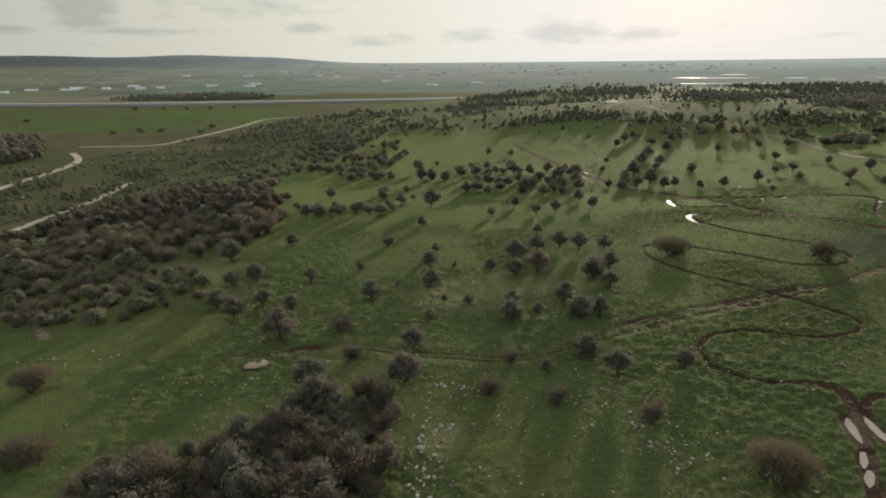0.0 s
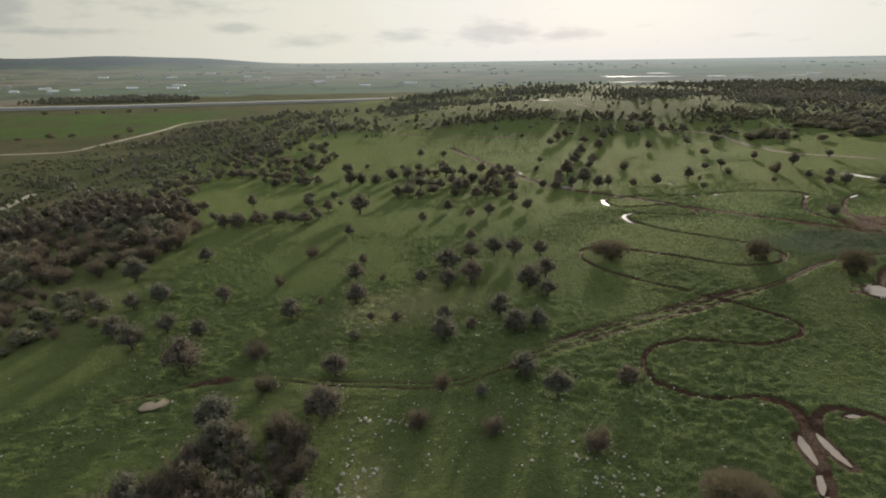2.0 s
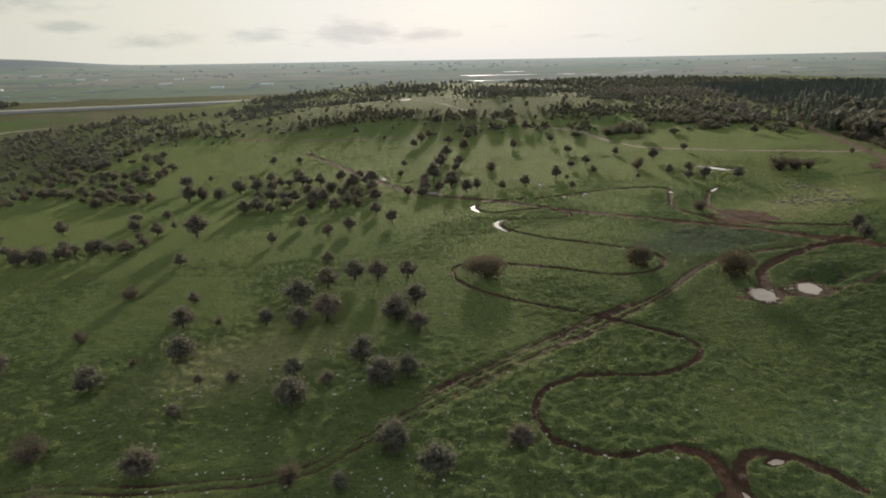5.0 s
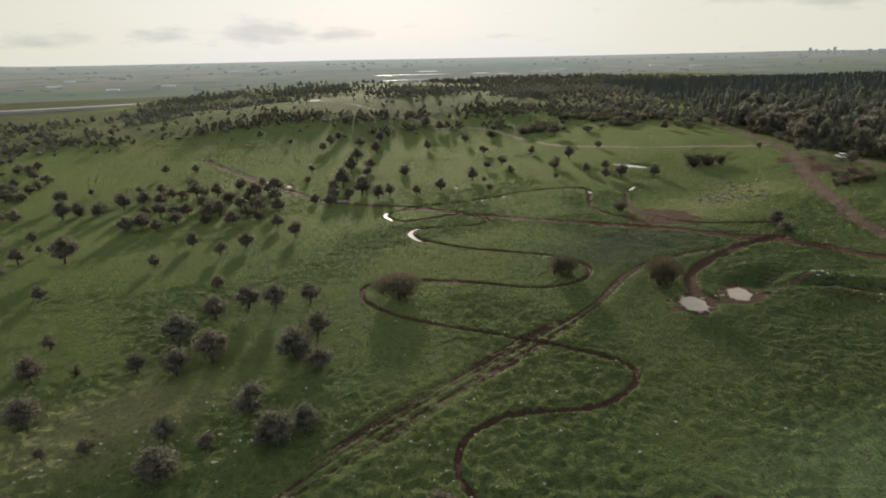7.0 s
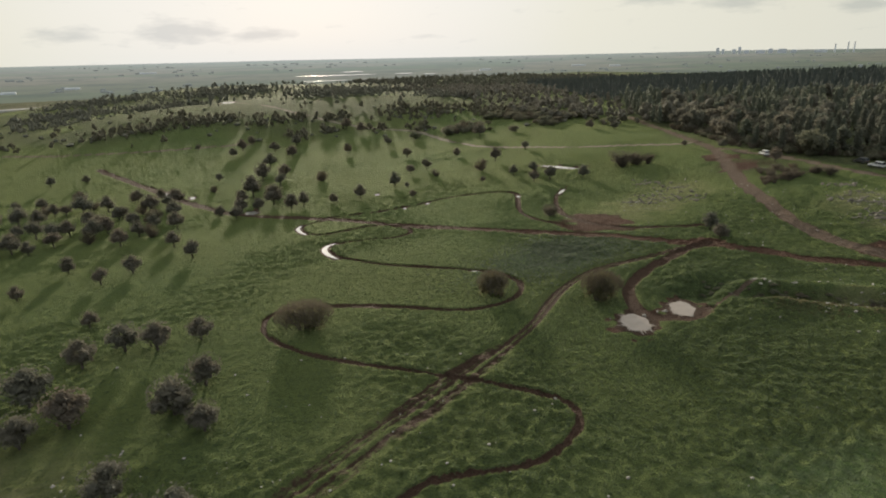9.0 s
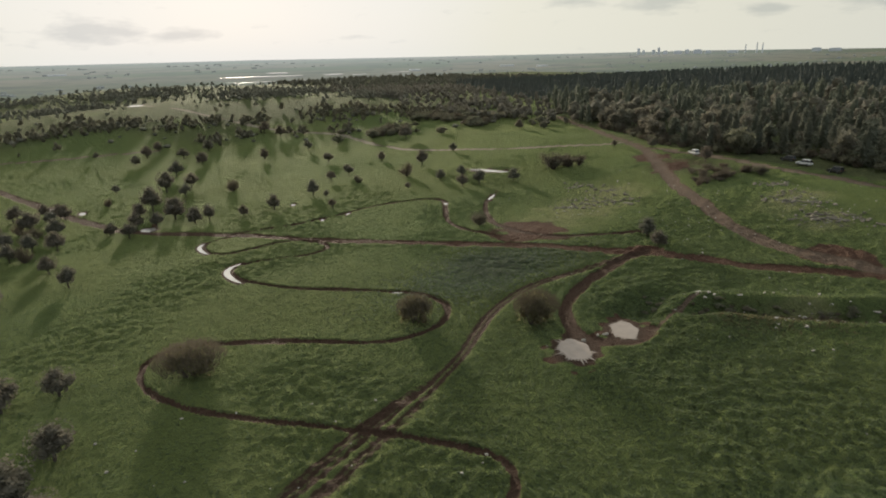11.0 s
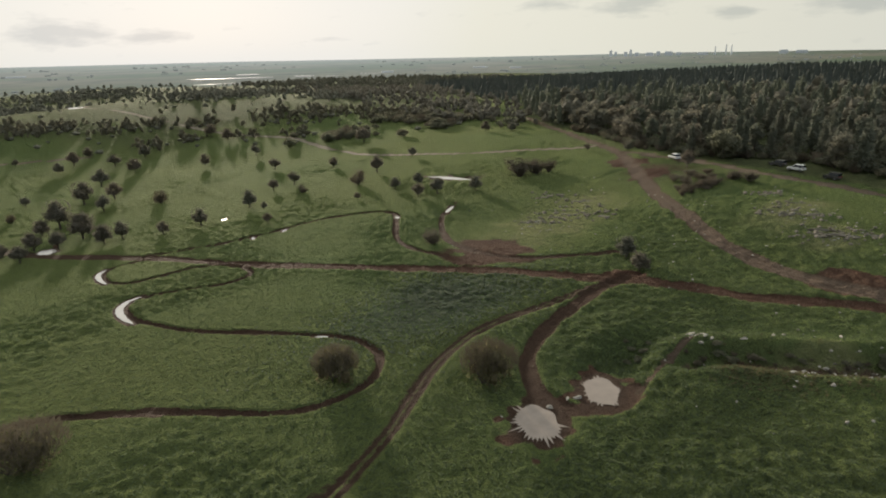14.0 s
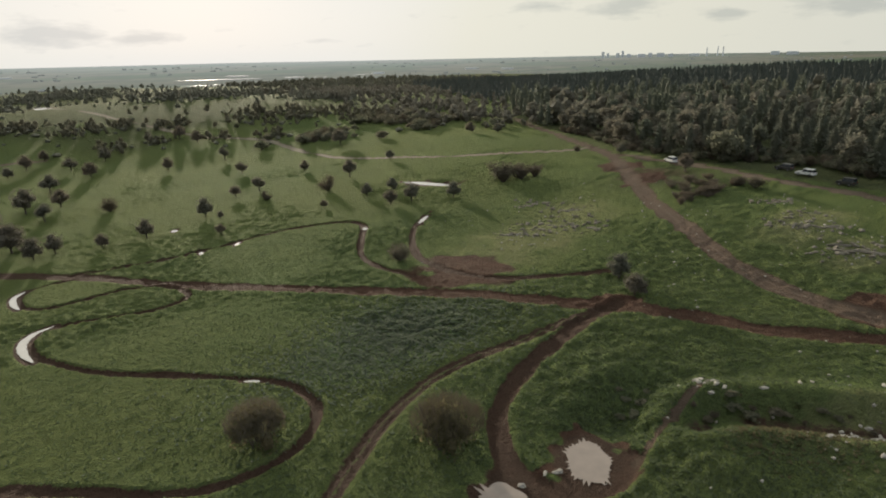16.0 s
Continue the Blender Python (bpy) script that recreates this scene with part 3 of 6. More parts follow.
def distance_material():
    m = Nodes("far_plain_haze_glow")
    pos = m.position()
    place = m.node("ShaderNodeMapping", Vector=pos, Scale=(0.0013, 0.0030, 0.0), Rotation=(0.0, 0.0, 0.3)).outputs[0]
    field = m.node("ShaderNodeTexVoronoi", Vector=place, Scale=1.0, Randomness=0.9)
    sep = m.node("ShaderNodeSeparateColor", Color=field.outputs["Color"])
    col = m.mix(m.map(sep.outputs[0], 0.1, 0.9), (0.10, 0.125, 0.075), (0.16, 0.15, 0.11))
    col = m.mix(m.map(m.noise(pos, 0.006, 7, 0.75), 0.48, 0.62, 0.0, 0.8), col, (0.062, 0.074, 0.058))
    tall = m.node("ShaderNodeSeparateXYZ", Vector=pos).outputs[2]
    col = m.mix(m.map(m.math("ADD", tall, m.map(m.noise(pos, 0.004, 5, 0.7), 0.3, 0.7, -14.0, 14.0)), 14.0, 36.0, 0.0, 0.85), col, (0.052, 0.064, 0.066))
    # haze put in as blue-grey glow, stronger far off and towards the sun
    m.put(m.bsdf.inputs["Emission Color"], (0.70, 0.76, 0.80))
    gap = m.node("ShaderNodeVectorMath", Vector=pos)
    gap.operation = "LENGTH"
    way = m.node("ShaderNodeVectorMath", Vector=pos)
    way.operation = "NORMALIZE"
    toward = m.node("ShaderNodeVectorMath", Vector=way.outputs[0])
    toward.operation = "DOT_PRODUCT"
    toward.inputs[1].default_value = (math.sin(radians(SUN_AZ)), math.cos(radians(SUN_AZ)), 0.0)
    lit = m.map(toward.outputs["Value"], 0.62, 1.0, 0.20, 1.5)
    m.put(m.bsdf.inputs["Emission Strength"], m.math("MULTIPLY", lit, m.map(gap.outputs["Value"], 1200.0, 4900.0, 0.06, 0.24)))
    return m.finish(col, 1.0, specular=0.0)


def leaf_material(name, dark, light, brown, amount, through_light=0.52):
    m = Nodes(name)
    pos = m.position()
    info = m.node("ShaderNodeObjectInfo").outputs["Random"]
    col = m.mix(m.map(m.noise(pos, 1.6, 3), 0.35, 0.65), dark, light)
    isle = m.node("ShaderNodeNewGeometry").outputs["Random Per Island"]
    col = m.mix(m.map(isle, 0.0, 1.0, 0.0, 0.4), col, light)
    col = m.mix(m.math("MULTIPLY", m.map(info, 0.1, 1.0), amount), col, brown)
    m.finish(col, 0.8, specular=0.2)
    glow = m.node("ShaderNodeBsdfTranslucent", Color=col)
    both = m.node("ShaderNodeMixShader", Fac=through_light)
    m.put(both.inputs[1], m.bsdf.outputs[0])
    m.put(both.inputs[2], glow.outputs[0])
    m.put(m.tree.nodes["Material Output"].inputs[0], both.outputs[0])
    return m.mat


def bark_material(name, dark, light):
    m = Nodes(name)
    pos = m.position()
    n = m.noise(pos, 6.0, 5, 0.7)
    return m.finish(m.mix(m.map(n, 0.35, 0.65), dark, light), 0.9, n, 0.5, 0.03)


def stone_material(name, dark, light):
    m = Nodes(name)
    pos = m.position()
    n, big = m.noise(pos, 5.0, 6, 0.65), m.noise(pos, 0.9, 3)
    info = m.node("ShaderNodeObjectInfo").outputs["Random"]
    col = m.mix(m.map(n, 0.3, 0.7), dark, light)
    col = m.mix(m.map(big, 0.5, 0.7, 0.0, 0.6), col, (0.20, 0.19, 0.165))
    col = m.mix(m.math("MULTIPLY", info, 0.3), col, light)
    return m.finish(col, 0.9, n, 0.6, 0.05)


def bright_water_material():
    # pale, part-metal base colour boosts the sky's reflection beyond plain water
    m = Nodes("sky_glare_water")
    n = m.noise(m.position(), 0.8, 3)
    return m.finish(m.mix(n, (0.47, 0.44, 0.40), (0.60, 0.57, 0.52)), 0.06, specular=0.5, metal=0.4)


def water_material():
    m = Nodes("muddy_water")
    pos = m.position()
    n = m.noise(pos, 0.5, 3)
    col = m.mix(m.map(n, 0.3, 0.7), (0.225, 0.185, 0.158), (0.285, 0.238, 0.202))
    mat = m.finish(col, 0.06, m.noise(pos, 3.0, 2), 0.03, 0.02, 0.5)
    m.bsdf.inputs["IOR"].default_value = 1.33
    return mat


def plain_material(name, colour, rough=0.6, metal=0.0, spot=None, scale=4.0, specular=0.4):
    m = Nodes(name)
    n = m.noise(m.position(), scale, 5, 0.6)
    other = spot if spot else tuple(c * 0.75 for c in colour)
    return m.finish(m.mix(m.map(n, 0.35, 0.7), colour, other), rough, n, 0.12, 0.02, specular, metal)


GROUND = ground_material()
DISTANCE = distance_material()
OLIVE_LEAF = leaf_material("olive_leaves", (0.100, 0.102, 0.076), (0.168, 0.166, 0.128), (0.175, 0.135, 0.105), 0.6, 0.45)
SCRUB_LEAF = leaf_material("scrub_leaves", (0.115, 0.122, 0.078), (0.205, 0.206, 0.140), (0.200, 0.168, 0.125), 0.6)
BUSH_LEAF = leaf_material("bush_leaves", (0.085, 0.086, 0.042), (0.190, 0.165, 0.090), (0.165, 0.125, 0.078), 0.4)
TWIG = leaf_material("dry_twigs", (0.088, 0.078, 0.056), (0.158, 0.137, 0.100), (0.135, 0.106, 0.072), 0.5, 0.3)
WOOD_LEAF = leaf_material("woodland_leaves", (0.130, 0.130, 0.098), (0.186, 0.182, 0.136), (0.190, 0.162, 0.122), 0.6, 0.46)
PINE_LEAF = leaf_material("pine_needles", (0.092, 0.110, 0.096), (0.134, 0.152, 0.132), (0.115, 0.128, 0.106), 0.4, 0.5)


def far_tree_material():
    m = Nodes("far_tree_rows_haze_glow")
    # the trees' faint glow and pale base colour imitate haze
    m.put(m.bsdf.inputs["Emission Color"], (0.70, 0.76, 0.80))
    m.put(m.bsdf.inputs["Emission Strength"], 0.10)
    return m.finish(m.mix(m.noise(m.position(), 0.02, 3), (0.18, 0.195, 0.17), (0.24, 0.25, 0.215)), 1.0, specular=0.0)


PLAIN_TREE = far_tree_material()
# lighter leaf colour for distant scrub, with the haze's lift painted in
HAZE_PALED_LEAF = leaf_material("haze_paled_scrub_leaves", (0.150, 0.154, 0.118), (0.215, 0.212, 0.162), (0.205, 0.178, 0.138), 0.6, 0.38)
BRUSH_LEAF = leaf_material("leafless_thicket", (0.090, 0.080, 0.060), (0.150, 0.130, 0.098), (0.130, 0.100, 0.074), 0.6, 0.5)
GREEN_WOOD = leaf_material("green_woodland_leaves", (0.114, 0.128, 0.094), (0.160, 0.172, 0.126), (0.155, 0.148, 0.110), 0.5, 0.46)
BARK = bark_material("grey_brown_bark", (0.045, 0.036, 0.028), (0.13, 0.11, 0.09))
STONE = stone_material("weathered_limestone", (0.20, 0.185, 0.155), (0.44, 0.41, 0.35))
LEDGE = stone_material("grey_lichened_limestone", (0.065, 0.058, 0.042), (0.17, 0.15, 0.115))
WATER = water_material()
BRIGHT_WATER = bright_water_material()
TUSSOCK = leaf_material("grass_tussocks", (0.086, 0.118, 0.062), (0.132, 0.166, 0.088), (0.15, 0.155, 0.07), 0.2, 0.6)
HERB = leaf_material("grey_green_herbs", (0.085, 0.115, 0.075), (0.190, 0.215, 0.165), (0.12, 0.12, 0.06), 0.2, 0.5)

# ---- the ground, cut along its tracks ----
FAR_EDGE = 1350.0


def sheet(name, chosen, material, label, category):
    """One piece of the ground: the cells chosen on the grid."""
    j, i = np.nonzero(chosen)
    nx = len(GX)
    quads = np.stack([j * nx + i, j * nx + i + 1, (j + 1) * nx + i + 1, (j + 1) * nx + i], 1)
    used, inverse = np.unique(quads, return_inverse=True)
    quads = inverse.reshape(-1, 4)
    me = bpy.data.meshes.new(name)
    me.vertices.add(len(used))
    me.vertices.foreach_set("co", np.stack([MX.ravel()[used], MY.ravel()[used], MZ.ravel()[used]], 1).ravel().astype(np.float32))
    me.loops.add(quads.size)
    me.loops.foreach_set("vertex_index", quads.ravel().astype(np.int32))
    me.polygons.add(len(quads))
    me.polygons.foreach_set("loop_start", np.arange(0, quads.size, 4, dtype=np.int32))
    me.polygons.foreach_set("use_smooth", np.ones(len(quads), bool))
    for key, fields in (("cover", (dirt, stony, PLAIN)), ("extra", (pale, wet, weeds)), ("fields", (sown, tilled, rank))):
        at = me.attributes.new(key, "FLOAT_COLOR", "POINT")
        at.data.foreach_set("color", np.stack([f.ravel()[used] for f in fields] + [np.ones(len(used))], 1).ravel().astype(np.float32))
    me.update(calc_edges=True)
    me.materials.append(material)
    return tagged(new(name, me), label, category, kind="structure")


cell_owner = owner[:-1, :-1]
cell_far = np.hypot(MX[:-1, :-1], MY[:-1, :-1]) > FAR_EDGE
sheet("ground", (cell_owner == 0) & ~cell_far, GROUND, "rolling green winter meadow with tussocks and bare earth", "meadow")
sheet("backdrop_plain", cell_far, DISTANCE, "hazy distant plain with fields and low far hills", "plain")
for k, row in enumerate(TRACKS):
    chosen = (cell_owner == k + 1) & ~cell_far
    if chosen.any():
        sheet("dirt_track", chosen, GROUND, row[4], "track")


# ---- mesh helpers ----
def mesh_object(name, verts, faces, material, parent=None, label="", smooth_faces=False):
    me = bpy.data.meshes.new(name)
    me.from_pydata([tuple(v) for v in verts], [], [tuple(f) for f in faces])
    if smooth_faces:
        me.polygons.foreach_set("use_smooth", [True] * len(me.polygons))
    me.materials.append(material)
    ob = new(name, me)
    if parent is not None:
        ob.parent = parent
    if label:
        ob["label"] = label
    return ob


class Build:
    """Gathers vertices and faces of one mesh."""

    def __init__(self):
        self.v, self.f = [], []

    def add(self, verts, faces):
        n = len(self.v)
        self.v.extend([tuple(p) for p in verts])
        self.f.extend([tuple(n + i for i in q) for q in faces])

    def tube(self, p, q, r0, r1, sides=6):
        p, q = Vector(p), Vector(q)
        d = (q - p).normalized()
        a = d.orthogonal().normalized()
        b = d.cross(a)
        ring = [(math.cos(2 * math.pi * k / sides), math.sin(2 * math.pi * k / sides)) for k in range(sides)]
        vs = [p + (a * c + b * s) * r0 for c, s in ring] + [q + (a * c + b * s) * r1 for c, s in ring]
        self.add(vs, [(k, (k + 1) % sides, sides + (k + 1) % sides, sides + k) for k in range(sides)] + [tuple(range(2 * sides - 1, sides - 1, -1))])

    def box(self, x0, x1, y0, y1, z0, z1, taper=0.0):
        t = taper
        vs = [(x0, y0, z0), (x1, y0, z0), (x1, y1, z0), (x0, y1, z0), (x0 + t, y0 + t, z1), (x1 - t, y0 + t, z1), (x1 - t, y1 - t, z1), (x0 + t, y1 - t, z1)]
        self.add(vs, [(0, 3, 2, 1), (4, 5, 6, 7), (0, 1, 5, 4), (1, 2, 6, 5), (2, 3, 7, 6), (3, 0, 4, 7)])

    def blob(self, centre, radii, rng, rough=0.18, rings=4, sides=7):
        cx, cy, cz = centre
        vs = [(cx, cy, cz + radii[2])]
        for i in range(1, rings):
            th = math.pi * i / rings
            for k in range(sides):
                ph = 2 * math.pi * (k + 0.5 * (i % 2)) / sides
                g = 1 + rng.uniform(-rough, rough)
                vs.append((cx + radii[0] * g * math.sin(th) * math.cos(ph), cy + radii[1] * g * math.sin(th) * math.sin(ph), cz + radii[2] * g * math.cos(th)))
        vs.append((cx, cy, cz - radii[2]))
        fs = [(0, 1 + k, 1 + (k + 1) % sides) for k in range(sides)]
        for i in range(rings - 2):
            a, b = 1 + i * sides, 1 + (i + 1) * sides
            fs += [(a + k, b + k, b + (k + 1) % sides, a + (k + 1) % sides) for k in range(sides)]
        a = 1 + (rings - 2) * sides
        fs += [(a + (k + 1) % sides, a + k, len(vs) - 1) for k in range(sides)]
        self.add(vs, fs)

    def leaf(self, p, size, rng, up=0.0):
        n = Vector((rng.gauss(0, 1), rng.gauss(0, 1), rng.gauss(0, 1) + up)).normalized()
        a = n.orthogonal().normalized()
        a.rotate(Matrix.Rotation(rng.uniform(0, 6.28), 3, n))
        b = n.cross(a)
        p = Vector(p)
        w = size * rng.uniform(0.45, 0.8)
        self.add([p - a * size, p - b * w, p + a * size, p + b * w], [(0, 1, 2, 3)])

    def lobe(self, centre, radii, count, size, rng, low=-0.75, core=0.6):
        self.blob(centre, [r * core for r in radii], rng)
        made = 0
        while made < count:
            d = Vector((rng.gauss(0, 1), rng.gauss(0, 1), rng.gauss(0, 1))).normalized()
            if d.z < low:
                continue
            k = rng.uniform(0.72, 1.08)
            self.leaf([centre[i] + radii[i] * d[i] * k for i in range(3)], size * rng.uniform(0.6, 1.2), rng)
            made += 1

    def object(self, name, material, parent=None, label="", smooth_faces=False):
        return mesh_object(name, self.v, self.f, material, parent, label, smooth_faces)


# ---- trees, each one metre tall and scaled when set ----
STORE = (0, -400, -200)


def leafy_tree(seed, leaves, trunk_part=0.27, count=150, size=0.038):
    """A short-trunked tree with a full, uneven crown."""
    rng = random.Random(seed)
    base = new("olive_tree")
    wood = Build()
    lean = rng.uniform(-0.05, 0.05)
    wood.tube((0, 0, -0.06), (lean, 0, trunk_part + 0.05), 0.042, 0.03)
    for k in range(4):
        a = 1.6 * k + rng.uniform(0, 1)
        wood.tube((lean, 0, trunk_part), (0.22 * math.cos(a), 0.22 * math.sin(a), trunk_part + 0.3), 0.03, 0.012, 5)
    wood.object("trunk", BARK, base)
    crown = Build()
    lobes = rng.randint(6, 9)
    for k in range(lobes):
        a = 6.283 * k / lobes + rng.uniform(-0.5, 0.5)
        out = rng.uniform(0.14, 0.30)
        r = rng.uniform(0.14, 0.23)
        z = trunk_part + rng.uniform(0.12, 0.40)
        crown.lobe((out * math.cos(a), out * math.sin(a), z), (r * 1.1, r * 1.1, r), count, size * rng.uniform(0.8, 1.2), rng)
    for k in range(2):
        r = rng.uniform(0.17, 0.23)
        crown.lobe((rng.uniform(-0.1, 0.1), rng.uniform(-0.1, 0.1), 0.92 - r), (r, r, r), count, size, rng)
    for _ in range(160):
        d = Vector((rng.gauss(0, 1), rng.gauss(0, 1), rng.gauss(0, 1))).normalized()
        crown.leaf((d.x * 0.45, d.y * 0.45, 0.62 + d.z * 0.36), size * 0.8, rng)
    crown.object("crown", leaves, base)
    return base


def round_shrub(seed, leaves, count=110, size=0.07):
    rng = random.Random(seed)
    base = new("shrub")
    wood = Build()
    for k in range(5):
        a = 1.26 * k + rng.uniform(-0.3, 0.3)
        wood.tube((0.03 * math.cos(a), 0.03 * math.sin(a), -0.05), (0.3 * math.cos(a), 0.3 * math.sin(a), 0.55), 0.025, 0.01, 4)
    wood.object("trunk", BARK, base)
    crown = Build()
    for k in range(6):
        a = 1.05 * k + rng.uniform(-0.4, 0.4)
        out = rng.uniform(0.22, 0.42) if k else 0
        r = rng.uniform(0.24, 0.34)
        crown.lobe((out * math.cos(a), out * math.sin(a), rng.uniform(0.3, 0.6) if k else 0.66), (r, r, r * 0.95), count, size, rng, -0.9)
    crown.object("crown", leaves, base)
    return base


def bare_tree(seed, twigs=1500):
    """A leafless shrub: limbs and a hazy dome of fine twigs."""
    rng = random.Random(seed)
    base = new("bare_shrub")
    wood, spray = Build(), Build()
    tips = []
    for k in range(14):
        a = 2.4 * k + rng.uniform(-0.3, 0.3)
        z = rng.uniform(0.22, 0.82)
        out = 0.44 * math.sqrt(max(0.05, 1 - ((z - 0.42) / 0.46) ** 2)) * rng.uniform(0.35, 1.0)
        tip = Vector((out * math.cos(a), out * math.sin(a), z))
        tips.append(tip)
        wood.tube((0, 0, -0.05), tip, 0.022, 0.006, 4)
    for _ in range(twigs):
        tip = rng.choice(tips)
        p = tip * rng.uniform(0.3, 1.0) + Vector((rng.gauss(0, 0.075), rng.gauss(0, 0.075), rng.gauss(0, 0.07)))
        p.z = max(p.z, 0.08)
        d = (Vector((rng.gauss(0, 0.7), rng.gauss(0, 0.7), rng.gauss(0.5, 0.6))) + Vector((p.x, p.y, 0.3))).normalized() * rng.uniform(0.06, 0.17)
        o = d.orthogonal().normalized() * rng.uniform(0.006, 0.012)
        spray.add([p - o, p + o, p + d], [(0, 1, 2)])
    for _ in range(420):
        tip = rng.choice(tips)
        spray.leaf(tip * rng.uniform(0.5, 1.1) + Vector((rng.gauss(0, 0.09), rng.gauss(0, 0.09), rng.gauss(0, 0.08))), 0.026, rng)
    wood.object("trunk", BARK, base)
    spray.object("crown", TWIG, base)
    return base


def big_bush(seed):
    """A wide dense thicket of many stems, with loose sprays on top."""
    rng = random.Random(seed)
    base = new("large_bush")
    wood, crown, spray = Build(), Build(), Build()
    for k in range(16):
        a = rng.uniform(0, 6.283)
        r = rng.uniform(0.2, 0.75)
        wood.tube((0.25 * r * math.cos(a), 0.25 * r * math.sin(a), -0.05), (r * math.cos(a), r * math.sin(a), 0.75), 0.02, 0.006, 4)
    for k in range(13):
        a = rng.uniform(0, 6.283)
        out = 0.62 * math.sqrt(rng.uniform(0, 1))
        r = rng.uniform(0.22, 0.33)
        crown.lobe((out * math.cos(a), out * math.sin(a), rng.uniform(0.16, 0.64 - 0.25 * out)), (r, r, r * 0.9), 120, 0.040, rng, -0.9, 0.55)
    for _ in range(2200):
        a, out = rng.uniform(0, 6.283), 0.85 * math.sqrt(rng.uniform(0, 1))
        p = Vector((out * math.cos(a), out * math.sin(a), (0.86 - 0.45 * out * out) * rng.uniform(0.6, 1.0)))
        d = Vector((p.x * 0.5 + rng.gauss(0, 0.3), p.y * 0.5 + rng.gauss(0, 0.3), 0.9)).normalized() * rng.uniform(0.08, 0.22)
        o = d.orthogonal().normalized() * 0.006
        spray.add([p - o, p + o, p + d], [(0, 1, 2)])
    wood.object("trunk", BARK, base)
    crown.object("crown", BUSH_LEAF, base)
    spray.object("twig_spray", TWIG, base)
    return base


def wood_tree(seed, kind, leaves):
    """A taller woodland tree; kind: 0 spreading, 1 narrow."""
    rng = random.Random(seed)
    base = new("woodland_tree")
    wood = Build()
    wood.tube((0, 0, -0.05), (0, 0, 0.6), 0.028, 0.014)
    wood.object("trunk", BARK, base)
    crown = Build()
    for k in range(8):
        a = 0.8 * k + rng.uniform(-0.4, 0.4)
        z = rng.uniform(0.16, 0.8)
        out = (0.26 if kind == 0 else 0.14) * rng.uniform(0.5, 1.1) * (1.15 - z * 0.6)
        r = rng.uniform(0.13, 0.2) if kind == 0 else rng.uniform(0.1, 0.15)
        crown.lobe((out * math.cos(a), out * math.sin(a), z), (r, r, r * 1.15), 85, 0.042, rng)
    crown.object("crown", leaves, base)
    return base


def tall_conifer(seed, leaves):
    """A tall narrow conifer: tiers of drooping sprays round a straight stem."""
    rng = random.Random(seed)
    base = new("conifer_tree")
    wood = Build()
    wood.tube((0, 0, -0.05), (rng.uniform(-0.01, 0.01), 0, 0.97), 0.018, 0.003, 5)
    wood.object("trunk", BARK, base)
    crown = Build()
    crown.blob((0, 0, 0.48), (0.085, 0.085, 0.40), rng, 0.2, 7, 7)
    for k in range(17):
        z = 0.10 + 0.87 * k / 16
        reach = 0.215 * (1.03 - z) ** 0.62 * rng.uniform(0.75, 1.15)
        for n in range(int(34 - 22 * z)):
            a = rng.uniform(0, 6.283)
            out = reach * rng.uniform(0.45, 1.05)
            p = Vector((out * math.cos(a), out * math.sin(a), z - 0.25 * out + rng.uniform(-0.02, 0.02)))
            d = Vector((math.cos(a), math.sin(a), rng.uniform(-0.7, 0.25))).normalized() * rng.uniform(0.03, 0.06)
            o = d.cross(Vector((rng.gauss(0, 0.4), rng.gauss(0, 0.4), 1))).normalized() * rng.uniform(0.012, 0.024)
            crown.add([p - d, p - o, p + d, p + o], [(0, 1, 2, 3)])
    crown.object("crown", leaves, base)
    return base


def brush_tree(seed):
    """A leafless thicket tree: many stems under a wide haze of brown twigs."""
    rng = random.Random(seed)
    base = new("thicket_tree")
    wood, spray = Build(), Build()
    tips = []
    for k in range(12):
        a = rng.uniform(0, 6.283)
        out = 0.42 * math.sqrt(rng.random())
        tip = Vector((out * math.cos(a), out * math.sin(a), rng.uniform(0.6, 0.92) - 0.4 * out))
        tips.append(tip)
        wood.tube((0.1 * tip.x, 0.1 * tip.y, -0.05), tip, 0.02, 0.005, 4)
    for _ in range(900):
        p = rng.choice(tips) * rng.uniform(0.35, 1.0) + Vector((rng.gauss(0, 0.09), rng.gauss(0, 0.09), rng.gauss(0, 0.06)))
        p.z = max(p.z, 0.04)
        d = Vector((rng.gauss(0, 0.5), rng.gauss(0, 0.5), rng.gauss(0.8, 0.4))).normalized() * rng.uniform(0.06, 0.15)
        o = d.orthogonal().normalized() * rng.uniform(0.007, 0.014)
        spray.add([p - o, p + o, p + d], [(0, 1, 2)])
    for _ in range(420):
        spray.leaf(rng.choice(tips) * rng.uniform(0.3, 1.05) + Vector((rng.gauss(0, 0.09), rng.gauss(0, 0.09), rng.gauss(0, 0.07))), 0.034, rng)
    wood.object("trunk", BARK, base)
    spray.object("crown", BRUSH_LEAF, base)
    return base


def set_thing(proto, x, y, height, rng, wide=1.0, sink=0.0, label=None):
    s = height
    m = pose(x, y, ground_z(x, y) - sink, 0, 0, rng.uniform(0, 360)) @ Matrix.Diagonal((s * wide * rng.uniform(0.92, 1.08), s * wide * rng.uniform(0.92, 1.08), s, 1))
    ob = copy_thing(proto, m)
    if label:
        ob["label"] = label
    return ob


def drop_proto(ob):
    for o in (*ob.children_recursive, ob):
        bpy.data.objects.remove(o)


